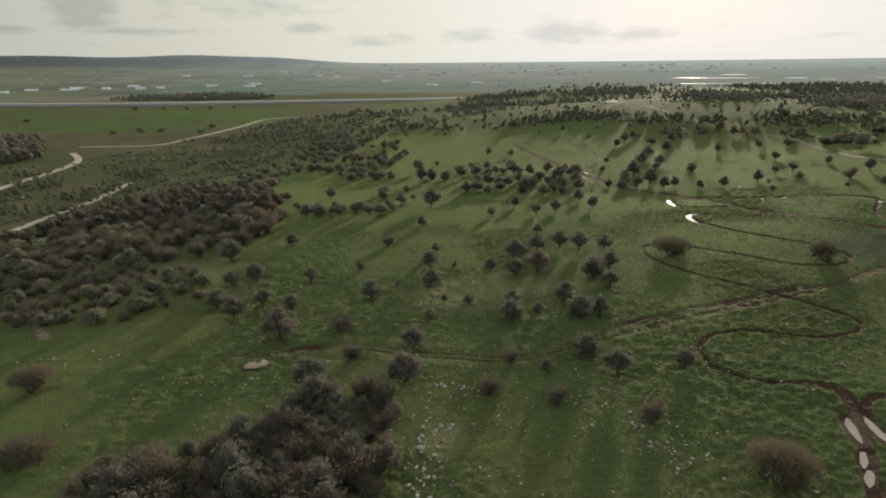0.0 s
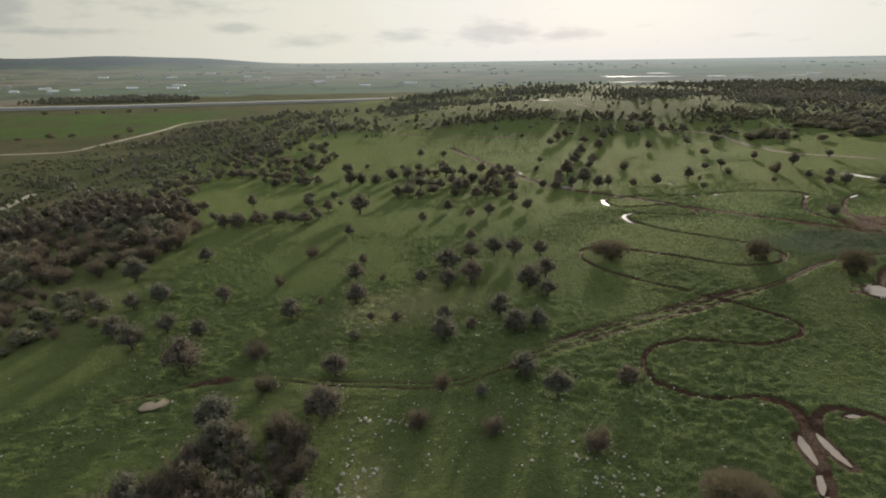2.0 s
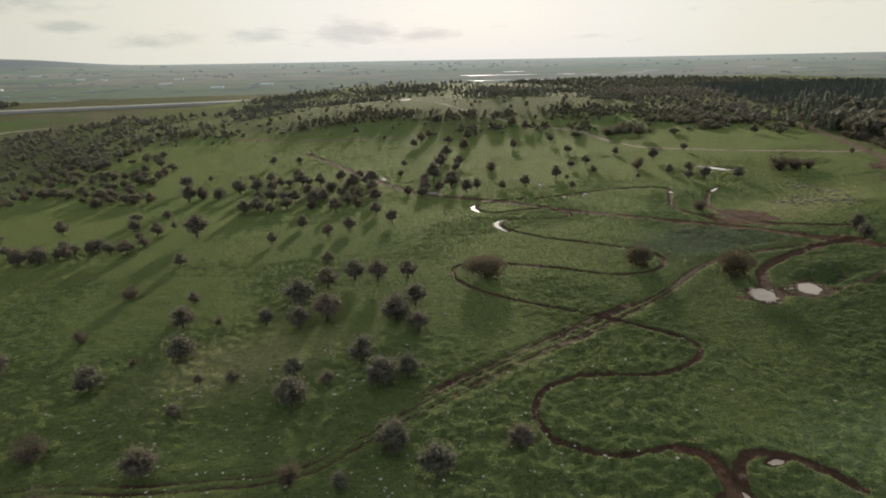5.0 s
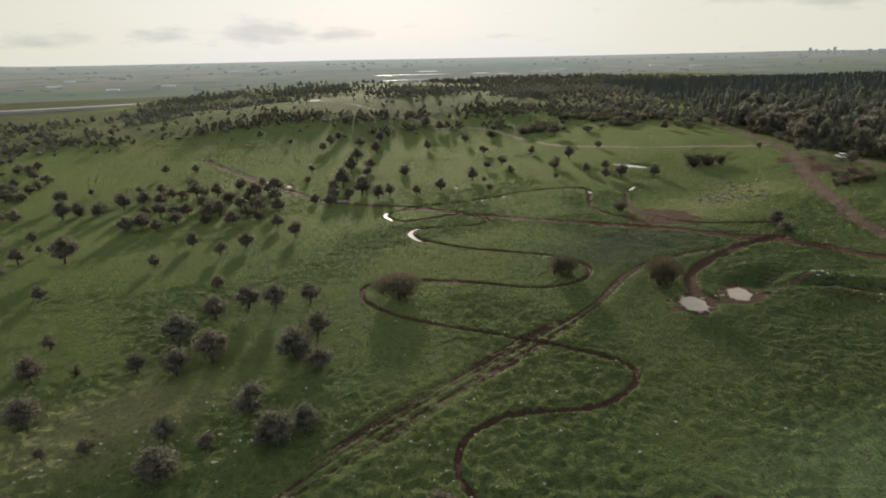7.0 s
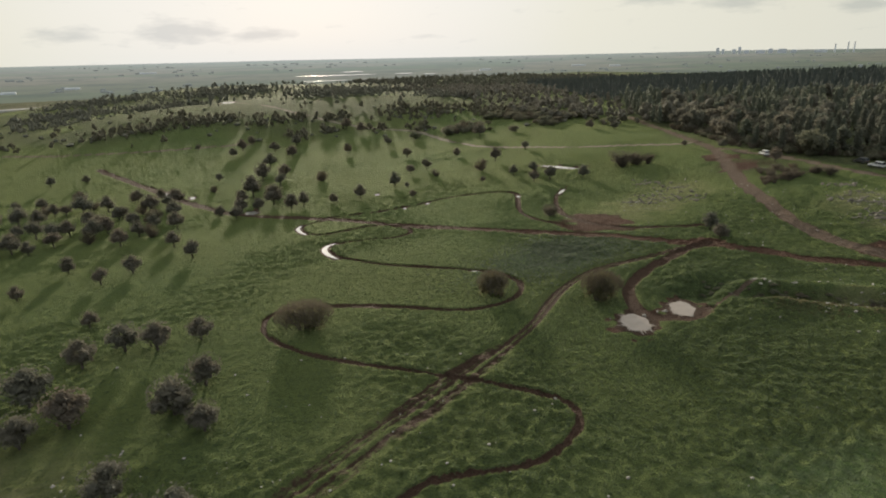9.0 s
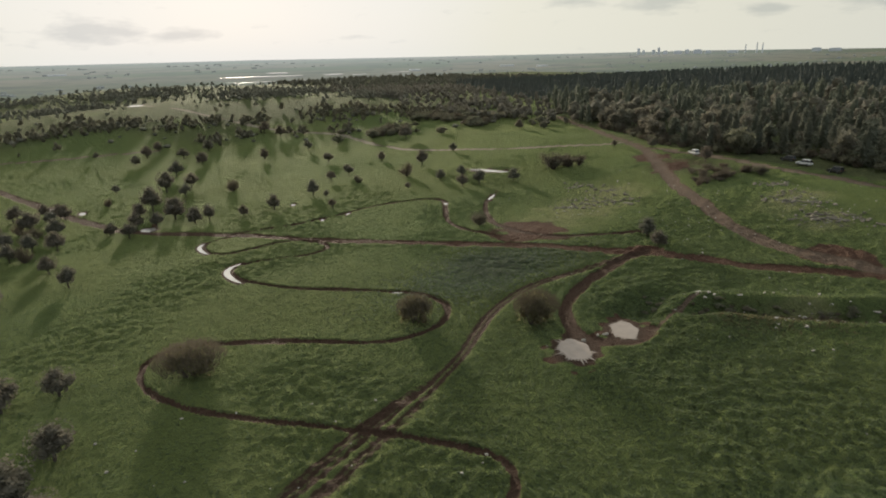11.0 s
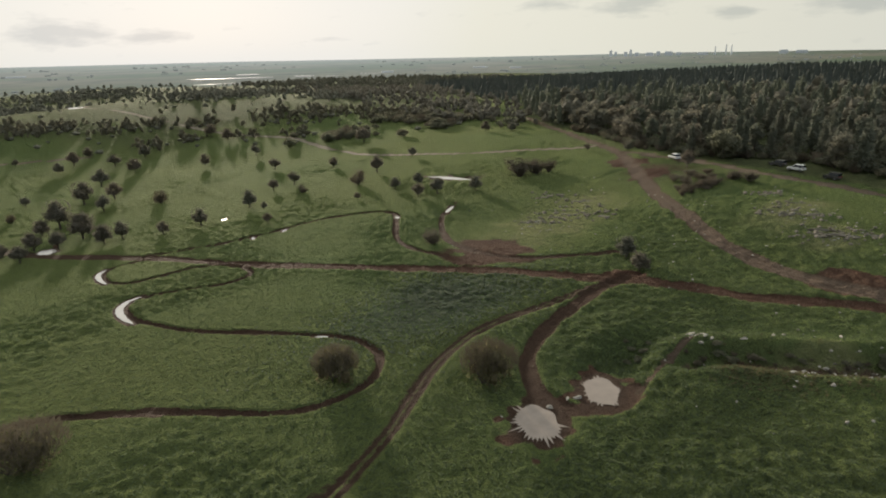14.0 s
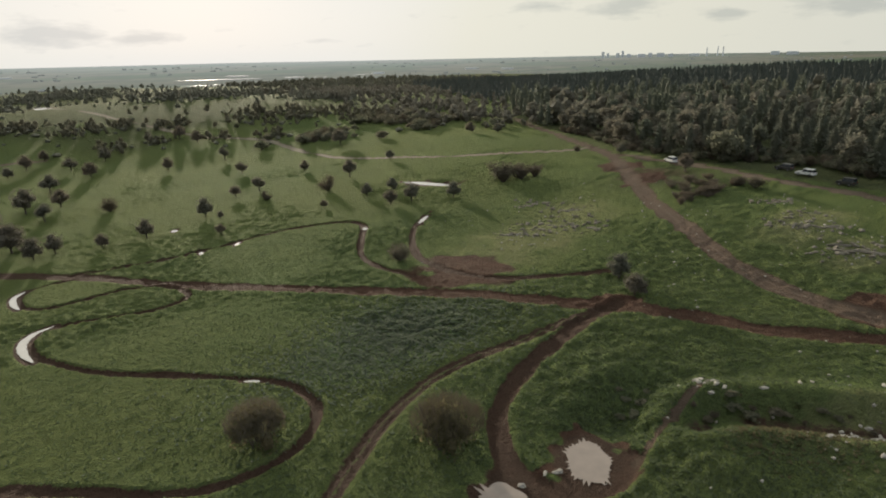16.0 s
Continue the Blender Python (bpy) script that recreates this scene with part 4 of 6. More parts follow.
OLIVES = [tagged(leafy_tree(10 + k, OLIVE_LEAF, 0.14 + 0.04 * k), "round-crowned grey-green olive tree standing in wet grass", "tree", "scattered meadow trees") for k in range(5)]
SHRUBS = [tagged(round_shrub(30 + k, SCRUB_LEAF), "dense dark green evergreen shrub on the hillside", "shrub", "hillside shrubs") for k in range(4)]
BARES = [tagged(bare_tree(50 + k), "leafless brown thorny shrub in the meadow", "shrub", "bare shrubs") for k in range(3)]
BUSHES = [tagged(big_bush(60 + k), "wide brownish green thicket beside the winding track", "bush", "large bushes") for k in range(2)]
WOODS = [tagged(wood_tree(70 + k, k % 2, (WOOD_LEAF, GREEN_WOOD)[k % 2]), "tall grey-brown woodland tree at the forest edge", "tree", "forest edge trees") for k in range(5)]

CONIFERS = [tagged(tall_conifer(270 + k, GREEN_WOOD), "tall feathery grey-green conifer at the forest edge", "tree", "forest edge trees") for k in range(4)]
THICKETS = [tagged(brush_tree(170 + k), "dense leafless grey-brown thicket tree on the slope", "tree", "thicket trees") for k in range(3)]

FORE_0 = [(-33.3,113.4,6.5),(-5.8,104.9,4.3),(24.6,97.0,3.9),(28.1,89.7,4.3),(39.6,91.1,2.9),(-6.7,92.9,4.7),(-23.0,94.2,4.8),(-46.6,125.4,5.2),(-42.1,132.3,3.6),(-54.3,147.3,3.6),(-52.9,133.2,4.4),(-33.4,144.9,3.6),(-49.1,150.7,4.1),(-60.9,167.0,6.0),(-46.0,178.3,3.8),(-16.8,131.9,4.0),(-3.8,149.1,4.4),(-3.3,135.7,4.2),(-2.3,160.8,2.5),(0.0,125.9,1.8),(5.1,124.4,1.9),(11.4,142.8,3.1),(18.0,148.4,4.9),(24.8,156.0,4.4),(22.3,139.0,4.6),(16.9,138.1,4.1),(14.3,121.6,2.8),(13.4,112.5,4.2),(31.0,157.7,4.2),(35.3,154.3,4.4),(41.8,153.5,3.4),(39.2,138.4,4.2),(34.2,133.2,4.4)]
FORE_1 = [(36.6,127.1,3.5),(25.2,121.0,4.2),(26.8,112.7,4.1),(30.8,112.7,4.1),(19.0,116.5,2.0),(17.0,92.5,2.1),(-3.1,117.6,1.8),(-34.7,129.1,3.2)]
DRY_0 = [(-17.2,103.4,4.2),(11.5,96.1,3.4),(29.6,76.8,3.9),(7.1,86.9,3.8),(17.2,83.1,3.5),(-21.0,115.8,4.5),(-16.2,172.2,3.8),(-22.0,151.8,3.0),(-11.3,138.1,1.6),(2.6,148.0,2.1)]
GROVE_0 = [(-4.6,217.1,7.2),(-10.0,272.9,7.6),(-5.6,276.5,5.5),(-12.4,298.2,6.0),(-3.5,309.5,3.0),(8.2,275.8,6.2),(9.1,239.9,5.3),(14.6,272.6,6.5),(13.5,239.7,5.7),(19.5,270.2,5.4),(18.8,253.1,5.6),(20.9,292.1,4.7),(23.8,280.5,4.5),(26.7,249.3,5.0),(31.8,276.5,6.6),(32.2,291.9,5.1),(32.0,258.1,5.2),(32.1,241.1,5.8),(35.8,244.8,5.5),(38.5,273.2,5.5),(40.2,260.1,4.2),(25.1,210.8,4.2),(30.5,196.5,4.3),(37.2,226.2,5.1),(42.6,247.2,5.0),(48.3,281.4,4.5),(42.5,234.0,4.7),(49.6,261.6,6.3),(47.6,239.2,4.8),(55.1,278.1,4.5),(54.4,250.8,5.1),(59.1,269.6,4.8),(52.4,234.7,5.3)]
GROVE_1 = [(48.2,215.3,4.3),(37.0,199.6,4.4),(50.0,202.0,4.6),(15.6,197.6,3.9),(-7.1,190.1,3.7),(26.9,171.9,3.8),(23.9,329.7,4.8),(35.8,326.8,3.9),(65.3,241.1,3.0),(-15.9,225.0,5.4),(-24.0,237.3,4.2),(-34.1,304.0,4.4),(-15.2,246.8,3.9),(-11.8,231.4,3.3),(-18.4,214.0,3.4),(-45.7,245.1,5.0),(-49.6,215.3,5.3),(-44.1,212.8,4.9),(-37.7,213.7,4.8),(-32.2,215.8,4.2)]
MID_0 = [(65.9,241.8,3.2),(68.3,233.2,4.2),(72.2,241.7,5.2),(76.0,255.5,4.5),(76.7,239.8,5.0),(80.5,258.1,7.8),(82.7,243.6,6.8),(85.3,234.5,5.0),(89.4,234.8,5.1),(97.8,231.5,3.6),(107.1,231.7,4.8),(77.9,293.9,3.4),(91.4,283.4,7.4),(101.4,306.3,6.1),(100.0,284.3,5.6),(93.4,268.9,5.2),(123.5,239.1,5.7),(125.2,233.6,2.3),(119.5,219.8,2.5),(116.8,323.0,5.5),(127.5,347.0,6.1),(102.1,349.2,6.0),(95.1,339.6,4.6),(109.9,361.2,4.5),(114.1,338.9,4.7),(84.8,361.5,3.5),(139.3,313.1,5.5),(162.6,366.6,6.7),(166.3,356.0,5.7),(161.2,316.2,5.0),(153.6,284.0,4.4),(145.8,255.1,4.4),(137.8,253.5,3.5)]
MID_1 = [(170.6,244.5,5.8),(168.0,267.5,4.3),(200.4,296.2,6.9),(192.6,253.3,3.9),(159.3,219.4,3.9),(166.3,217.2,4.0),(157.4,206.4,4.2),(162.1,203.9,4.8),(169.1,196.1,4.5),(146.6,219.9,2.1),(148.5,135.7,4.4),(144.3,130.3,3.7),(223.2,199.4,2.8),(227.5,186.9,3.3),(214.3,159.9,4.8),(242.8,266.1,4.7),(247.5,255.5,4.1)]
MIDDRY_0 = [(108.5,267.3,4.4),(157.2,235.3,5.0),(133.5,172.1,4.1),(186.0,145.1,2.9),(187.9,139.1,3.2),(203.4,139.7,3.5),(72.2,277.2,2.7),(141.3,241.5,3.0)]
BUSH_PLACES = [(89.4, 138.2, 5.3, 0.66), (102.3, 124.3, 6.4, 0.6), (57.0, 147.0, 4.8, 1.15), (40.4, 62.5, 5.2, 0.95), (-74.8, 99.1, 5.0, 0.9), (-61.3, 76.9, 4.6, 0.9)]

rng = random.Random(5)
for x, y, h in FORE_0 + FORE_1:
    set_thing(rng.choice(OLIVES[:3]), x, y, h * rng.uniform(1.1, 1.28), rng, rng.uniform(1.0, 1.2))
for x, y, h in GROVE_0 + GROVE_1 + MID_0 + MID_1:
    set_thing(rng.choice(OLIVES), x, y, h * rng.uniform(0.9, 1.04), rng, rng.uniform(0.9, 1.1))
for x, y, h in DRY_0 + [p for p in MIDDRY_0 if p[0] < 180]:
    set_thing(rng.choice(BARES), x, y, h * 1.02, rng, 1.15)
for x, y, h, w in ((192.9, 145.3, 2.3, 1.5), (200.6, 153.5, 2.1, 1.5), (206.7, 144.5, 2.8, 1.4), (200, 146.5, 2.4, 1.6), (196, 149, 2.0, 1.5), (188.5, 147, 1.8, 1.5), (203.5, 149.5, 2.5, 1.5)):
    for _ in range(4):
        set_thing(rng.choice(THICKETS + BARES[:1]), x + rng.gauss(0, 2.2), y + rng.gauss(0, 2.2), h * rng.uniform(0.6, 1.1), rng, rng.uniform(1.3, 2.0), label="low sprawling heap of brown brushwood")
for x, y, h in ((188.5, 198.5, 6.2), (191.5, 195, 5.2), (194.5, 191.5, 4.2), (190, 192.5, 3.6), (186.5, 195.5, 4.4)):
    set_thing(rng.choice(THICKETS), x, y, h, rng, 1.5, label="dense bare brown thicket on a meadow bank")
for x, y, h, w in BUSH_PLACES:
    set_thing(rng.choice(BUSHES), x, y, h, rng, w)


def inside(x, y, poly):
    hit = False
    for (x0, y0), (x1, y1) in zip(poly, poly[1:] + poly[:1]):
        if (y0 > y) != (y1 > y) and x < (x1 - x0) * (y - y0) / (y1 - y0) + x0:
            hit = not hit
    return hit


def scatter(poly, count, gap, rng, clump=0.0):
    """Random places in a plan outline, kept apart and off the tracks."""
    xs, ys = [p[0] for p in poly], [p[1] for p in poly]
    out, cells = [], {}
    tries = 0
    while len(out) < count and tries < count * 60:
        tries += 1
        x, y = rng.uniform(min(xs), max(xs)), rng.uniform(min(ys), max(ys))
        if not inside(x, y, poly):
            continue
        i, j = int(np.searchsorted(GX, x)), int(np.searchsorted(GY, y))
        if dirt[j, i] > 0.25 or (abs(x - 137) < 13 and 440 < y < 540):
            continue
        if clump and ripple(np.array([x]), np.array([y * 1.6]), clump, 66)[0] + 0.35 * ripple(np.array([x]), np.array([y]), clump * 0.35, 67)[0] < 0.7:
            continue
        key = (int(x // gap), int(y // gap))
        if any((x - a) ** 2 + (y - b) ** 2 < gap * gap for u in (-1, 0, 1) for v in (-1, 0, 1) for a, b in cells.get((key[0] + u, key[1] + v), [])):
            continue
        cells.setdefault(key, []).append((x, y))
        out.append((x, y))
    return out


# more trees within the old grove
rng = random.Random(6)
for x, y in scatter([(-14, 268), (16, 234), (52, 230), (62, 258), (58, 284), (12, 302)], 26, 5.5, rng):
    set_thing(rng.choice(OLIVES + OLIVES + BARES), x, y, rng.uniform(3.2, 5.0), rng, rng.uniform(0.95, 1.15))
# low bramble along the far bank of the ditch and in the hollow by the pool
for px, py in curve_through(DITCH, 1.1):
    set_thing(rng.choice(SHRUBS + THICKETS), px + rng.gauss(0.9, 0.7), py + rng.gauss(0.9, 0.7), rng.uniform(0.35, 0.9), rng, 1.6, label="low dark bramble filling the ditch")
for _ in range(9):
    set_thing(rng.choice(SHRUBS), rng.gauss(121, 2.2), rng.gauss(115.6, 1.0), rng.uniform(0.4, 0.8), rng, 1.5, label="low dark weeds in a damp hollow")

# shrubs of the slopes, one by one where they stand nearest
rng = random.Random(8)
SLOPE_SCRUB = [(-48, 212), (-20, 208), (-22, 290), (-19, 395), (-30, 470), (-90, 470), (-110, 330), (-75, 260)]
for x, y in scatter(SLOPE_SCRUB, 150, 3.4, rng, 22):
    set_thing(rng.choice(OLIVES + SHRUBS), x, y, rng.uniform(2.6, 5.0), rng, 1.1)
# patches of scrub on the hill: plan, half widths
PATCHES = [(67, 424, 30, 11), (105, 424, 26, 13), (137, 404, 22, 13), (93, 441, 18, 10), (153, 366, 8, 6), (134, 366, 7, 6), (208, 320, 15, 12), (258, 350, 26, 30), (220, 384, 30, 22), (243, 295, 11, 8), (-30, 463, 26, 20), (1, 433, 14, 10), (-9, 398, 10, 8), (285, 300, 22, 26), (300, 352, 28, 30), (274, 270, 13, 13), (262, 312, 12, 18), (175, 354, 7, 6), (196, 342, 8, 7), (168, 392, 10, 9), (43, 634, 50, 45), (173, 690, 60, 45), (291, 640, 66, 50), (372, 511, 60, 50), (30, 520, 26, 22), (110, 585, 45, 22), (210, 480, 34, 26), (290, 450, 34, 36), (80, 730, 60, 40)]


def scrubby(x, y):
    """How thick the scrub stands at a place, 0 to 1."""
    return max(math.exp(-((x - cx) / sx) ** 2 - ((y - cy) / sy) ** 2) for cx, cy, sx, sy in PATCHES)


def in_patches(poly, count, gap, rng, floor):
    return [p for p in scatter(poly, count, gap, rng) if rng.random() < max(floor, 1.5 * scrubby(*p) - 0.25)]


HILL_SCRUB = [(-40, 415), (50, 388), (100, 375), (150, 340), (200, 300), (240, 270), (262, 262), (275, 340), (250, 410), (180, 430), (110, 470), (-20, 500)]
HILLTOP = []
for k, (x, y) in enumerate(sorted(in_patches(HILL_SCRUB, 2100, 2.5, rng, 0.03), key=lambda p: p[1])):
    if k < 120:
        set_thing(rng.choice(SHRUBS + SHRUBS + BARES), x, y, rng.uniform(1.8, 4.4), rng, 1.4)
    else:
        HILLTOP.append((x, y))
# the dark thicket under the slope and the one by the stone wall
LATER = []
THICKET = [(-135, 318), (-73, 250), (-54, 212), (-61, 186), (-68, 171), (-93, 168), (-120, 166), (-172, 228), (-155, 280)]
for k, (x, y) in enumerate(sorted(scatter(THICKET, 260, 4.6, rng), key=lambda p: p[1])):
    if k < 120:
        set_thing(rng.choice(THICKETS + THICKETS + SHRUBS[:2]), x, y, rng.uniform(3.0, 7.0), rng, 1.25)
    else:
        LATER.append((x, y))
LEFT_SCRUB = [(-150, 195), (-99, 165), (-68, 160), (-58, 142), (-75, 128), (-100, 130), (-130, 150)]
for x, y in scatter(LEFT_SCRUB, 110, 3.6, rng):
    set_thing(rng.choice(SHRUBS + BARES + THICKETS), x, y, rng.uniform(1.6, 4.0), rng, 1.3)
NEAR_THICKET = [(-50, 68), (-49, 74), (-40, 77), (-30, 78), (-22, 87), (-14, 93), (-8, 88), (-7, 64), (-18, 54), (-45, 56)]
for x, y in scatter(NEAR_THICKET, 105, 2.4, rng):
    set_thing(rng.choice(THICKETS + THICKETS + OLIVES[:2]), x, y, rng.uniform(3.2, 6.4), rng, 0.95, label="tangled bare brown thicket shrub")
# a few shrubs of the valley field edges
for x, y in ((-340, 640), (-318, 655), (-300, 660), (-520, 780), (-470, 960), (-430, 965), (-395, 968), (-360, 972), (-330, 990), (-260, 700), (-250, 640)):
    set_thing(rng.choice(SHRUBS), x, y, rng.uniform(4, 7), rng, 1.4, label="dark rounded shrub at a field edge")


def wood_mass(name, places, sizes, material, shape, label):
    """Trees too many to count, as one mesh."""
    rng = random.Random(len(places))
    b = Build()
    for (x, y), h in zip(places, sizes):
        z = float(land(x, y))
        if shape == "pine":
            b.tube((x, y, z - 0.3), (x, y, z + h * 0.4), 0.25, 0.12, 3)
            for k in range(5):
                r = h * 0.21 * (1 - k / 5.4) * rng.uniform(0.85, 1.15)
                zb = z + h * (0.14 + 0.155 * k)
                n = 7
                ring = [(x + r * (1 + 0.25 * (i % 2)) * math.cos(6.283 * i / n + k), y + r * (1 + 0.25 * (i % 2)) * math.sin(6.283 * i / n + k), zb + rng.uniform(-0.03, 0.03) * h) for i in range(n)]
                b.add(ring + [(x + rng.uniform(-0.1, 0.1), y, zb + h * 0.27)], [(i, (i + 1) % n, n) for i in range(n)])
        elif shape == "low":
            r = h * rng.uniform(0.8, 1.3)
            b.blob((x, y, z + h * 0.35), (r * 0.8, r * 0.8, h * 0.5), rng, 0.3, 4, 7)
            for _ in range(16):
                d = Vector((rng.gauss(0, 1), rng.gauss(0, 1), abs(rng.gauss(0.2, 1)))).normalized()
                b.leaf((x + d.x * r * rng.uniform(0.7, 1.15), y + d.y * r * rng.uniform(0.7, 1.15), z + h * (0.3 + 0.65 * d.z)), h * 0.16, rng)
        elif shape == "tall":
            b.blob((x, y, z + h * 0.5), (h * 0.10, h * 0.10, h * 0.42), rng, 0.25, 5, 6)
            for _ in range(90):
                u, a = rng.random() ** 1.2, rng.uniform(0, 6.283)
                out = h * 0.22 * (1.02 - u) ** 0.6 * rng.uniform(0.6, 1.1)
                b.leaf((x + out * math.cos(a), y + out * math.sin(a), z + h * (0.08 + 0.92 * u)), h * 0.045, rng)
        elif shape == "row":
            for k in range(3):
                r = h * rng.uniform(0.5, 1.0)
                b.blob((x + rng.gauss(0, h), y + rng.gauss(0, h * 0.5), z + h * 0.35), (r * 1.5, r, h * rng.uniform(0.4, 0.7)), rng, 0.25, 4, 7)
        else:
            for k in range(4):
                a = rng.uniform(0, 6.283)
                r = h * rng.uniform(0.2, 0.3)
                c = (x + 0.25 * h * math.cos(a) * (k > 0), y + 0.25 * h * math.sin(a) * (k > 0), z + h * (0.74 if k == 0 else rng.uniform(0.2, 0.6)))
                tall = rng.uniform(0.85, 1.15)
                b.blob(c, (r * 0.85, r * 0.85, r * 0.9 * tall), rng, 0.25, 4, 6)
                for _ in range(26):
                    d = Vector((rng.gauss(0, 1), rng.gauss(0, 1), rng.gauss(0.3, 1))).normalized()
                    b.leaf([c[i] + d[i] * r * (tall if i == 2 else 1.0) * rng.uniform(0.75, 1.2) for i in range(3)], h * 0.06, rng)
    ob = b.object(name, material)
    return tagged(ob, label, "woodland", kind="stuff")


rng = random.Random(12)
EDGE_WOOD = [(258, 232), (252, 212), (238, 194), (231, 178), (229, 160), (240, 146), (229, 122), (224, 96), (250, 80), (285, 110), (290, 180), (290, 240)]
for x, y in scatter(EDGE_WOOD, 150, 4.6, rng):
    if y < 185 and rng.random() < 0.72:
        set_thing(rng.choice(CONIFERS), x, y, rng.uniform(8.5, 13.0), rng, 1.15)
    else:
        set_thing(rng.choice(WOODS), x, y, rng.uniform(6.0, 10.5), rng, 1.15)
set_thing(SHRUBS[0], 229.5, 157.5, 9.0, rng, 0.95, label="broad dark evergreen tree beside the gravel road")
EDGE_FRONT = [(222, 96), (227, 122), (236, 146), (228, 160), (230, 178), (237, 196), (251, 214), (259, 234), (268, 232), (260, 206), (248, 190), (240, 172), (250, 148), (239, 120), (234, 92)]
for x, y in scatter(EDGE_FRONT, 130, 2.4, rng):
    set_thing(rng.choice(SHRUBS + BARES), x, y, rng.uniform(1.7, 3.2), rng, 1.35, label="low dark shrub under the forest edge")
BROAD = [(262, 245), (290, 240), (292, 110), (270, 60), (380, 30), (395, 160), (365, 270), (320, 320)]
pts = scatter(BROAD, 560, 5.6, rng)
half = [p for p in pts if ripple(np.array([p[0]]), np.array([p[1]]), 18.0, 31)[0] > 0.5]
rest = [p for p in pts if p not in half]
wood_mass("broadleaf_wood", half, [rng.uniform(5, 11) for _ in half], WOOD_LEAF, "round", "dense grey-brown mixed woodland covering the rising ground")
wood_mass("evergreen_wood", rest, [rng.uniform(8, 13) for _ in rest], GREEN_WOOD, "tall", "dark evergreen trees within the mixed woodland")
PINES = [(335, 350), (345, 330), (372, 270), (400, 165), (390, 20), (620, -40), (700, 120), (640, 330), (640, 500), (560, 560), (478, 595), (420, 500)]
pts = scatter(PINES, 4000, 4.0, rng)
wood_mass("pine_forest", pts, [rng.uniform(7.4, 10.2) * (0.6 + 0.4 * min(1.0, max(0.0, (x - 330) / 90))) for x, y in pts], PINE_LEAF, "pine", "dark green pine forest along the ridge")
GAP_SCRUB = [(252, 262), (295, 248), (345, 330), (420, 490), (480, 600), (420, 690), (330, 640), (300, 480), (262, 380)]
wood_mass("hilltop_scrub", HILLTOP, [1.6 + 3.2 * rng.random() ** 1.5 for _ in HILLTOP], SCRUB_LEAF, "round", "dark rounded scrub in patches across the hill")
pts = in_patches(GAP_SCRUB, 1300, 3.8, rng, 0.3)
wood_mass("ridge_scrub", pts, [rng.uniform(2.5, 6.0) for _ in pts], HAZE_PALED_LEAF, "round", "mixed scrub between the hill and the pine forest")
FAR_SCRUB = [(-30, 470), (20, 500), (110, 470), (180, 430), (250, 410), (280, 380), (330, 500), (400, 700), (380, 880), (150, 860), (20, 800)]
pts = in_patches(FAR_SCRUB, 6000, 3.4, rng, 0.05)
wood_mass("far_scrub", pts, [1.4 + 4.2 * rng.random() ** 2.2 for _ in pts], HAZE_PALED_LEAF, "round", "low dark scrub covering the far hill")
pts = in_patches([(-40, 430), (60, 395), (150, 340), (200, 300), (250, 280), (300, 420), (380, 620), (360, 820), (150, 830), (20, 760)], 4200, 3.2, rng, 0.04)
wood_mass("hill_undergrowth", pts, [rng.uniform(0.8, 1.8) for _ in pts], HAZE_PALED_LEAF, "low", "low grey-green undergrowth matting the far hill")
CREST_WOOD = [(395, 640), (480, 598), (640, 500), (780, 640), (700, 900), (520, 1010), (380, 900)]
pts = scatter(CREST_WOOD, 900, 6.0, rng)
wood_mass("crest_wood", pts, [rng.uniform(3.5, 7.0) for _ in pts], WOOD_LEAF, "round", "low hazy woodland running down behind the ridge")
VALLEY_SCRUB = [(-75, 330), (-30, 480), (-10, 640), (-150, 760), (-210, 700), (-215, 560), (-180, 380), (-150, 300)]
pts = scatter(VALLEY_SCRUB, 620, 4.2, rng, 30)
wood_mass("valley_scrub", pts, [1.4 + 4.4 * rng.random() ** 1.8 for _ in pts], HAZE_PALED_LEAF, "round", "scattered scrub at the foot of the hill")
wood_mass("slope_thicket", LATER, [rng.uniform(5.5, 8.5) for _ in LATER], BRUSH_LEAF, "round", "grey-brown thicket covering the lower slope")
pts = scatter([(-300, 300), (-190, 205), (-110, 200), (-60, 330), (-60, 480), (-20, 620), (-200, 760), (-250, 600)], 1000, 2.8, rng, 26)
wood_mass("valley_undergrowth", pts, [rng.uniform(0.7, 1.9) for _ in pts], SCRUB_LEAF, "low", "low olive-brown undergrowth across the valley floor")
VALLEY_EDGE = [(-330, 440), (-190, 420), (-160, 300), (-190, 240), (-240, 300), (-262, 380)]
pts = scatter(VALLEY_EDGE, 190, 4.0, rng, 28)
wood_mass("valley_shrubs", pts, [rng.uniform(1.8, 4.2) for _ in pts], SCRUB_LEAF, "round", "low shrubs between the valley tracks")
LEFT_WOOD = [(-430, 590), (-379, 588), (-305, 465), (-330, 445), (-440, 480)]
pts = scatter(LEFT_WOOD, 150, 6.5, rng)
wood_mass("valley_wood", pts, [rng.uniform(7, 11) for _ in pts], WOOD_LEAF, "round", "dark copse beside the valley track")
BELT = [(-615, 1165), (-340, 1195), (-330, 1250), (-420, 1330), (-600, 1260)]
pts = scatter(BELT, 260, 8, rng)
wood_mass("tree_belt", pts, [rng.uniform(5, 10) for _ in pts], HAZE_PALED_LEAF, "round", "brown belt of trees beyond the motorway")
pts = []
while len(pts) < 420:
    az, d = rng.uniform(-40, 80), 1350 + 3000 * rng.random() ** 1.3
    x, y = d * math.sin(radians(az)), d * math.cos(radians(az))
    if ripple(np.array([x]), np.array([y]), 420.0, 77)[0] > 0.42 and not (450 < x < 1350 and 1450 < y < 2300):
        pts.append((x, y))
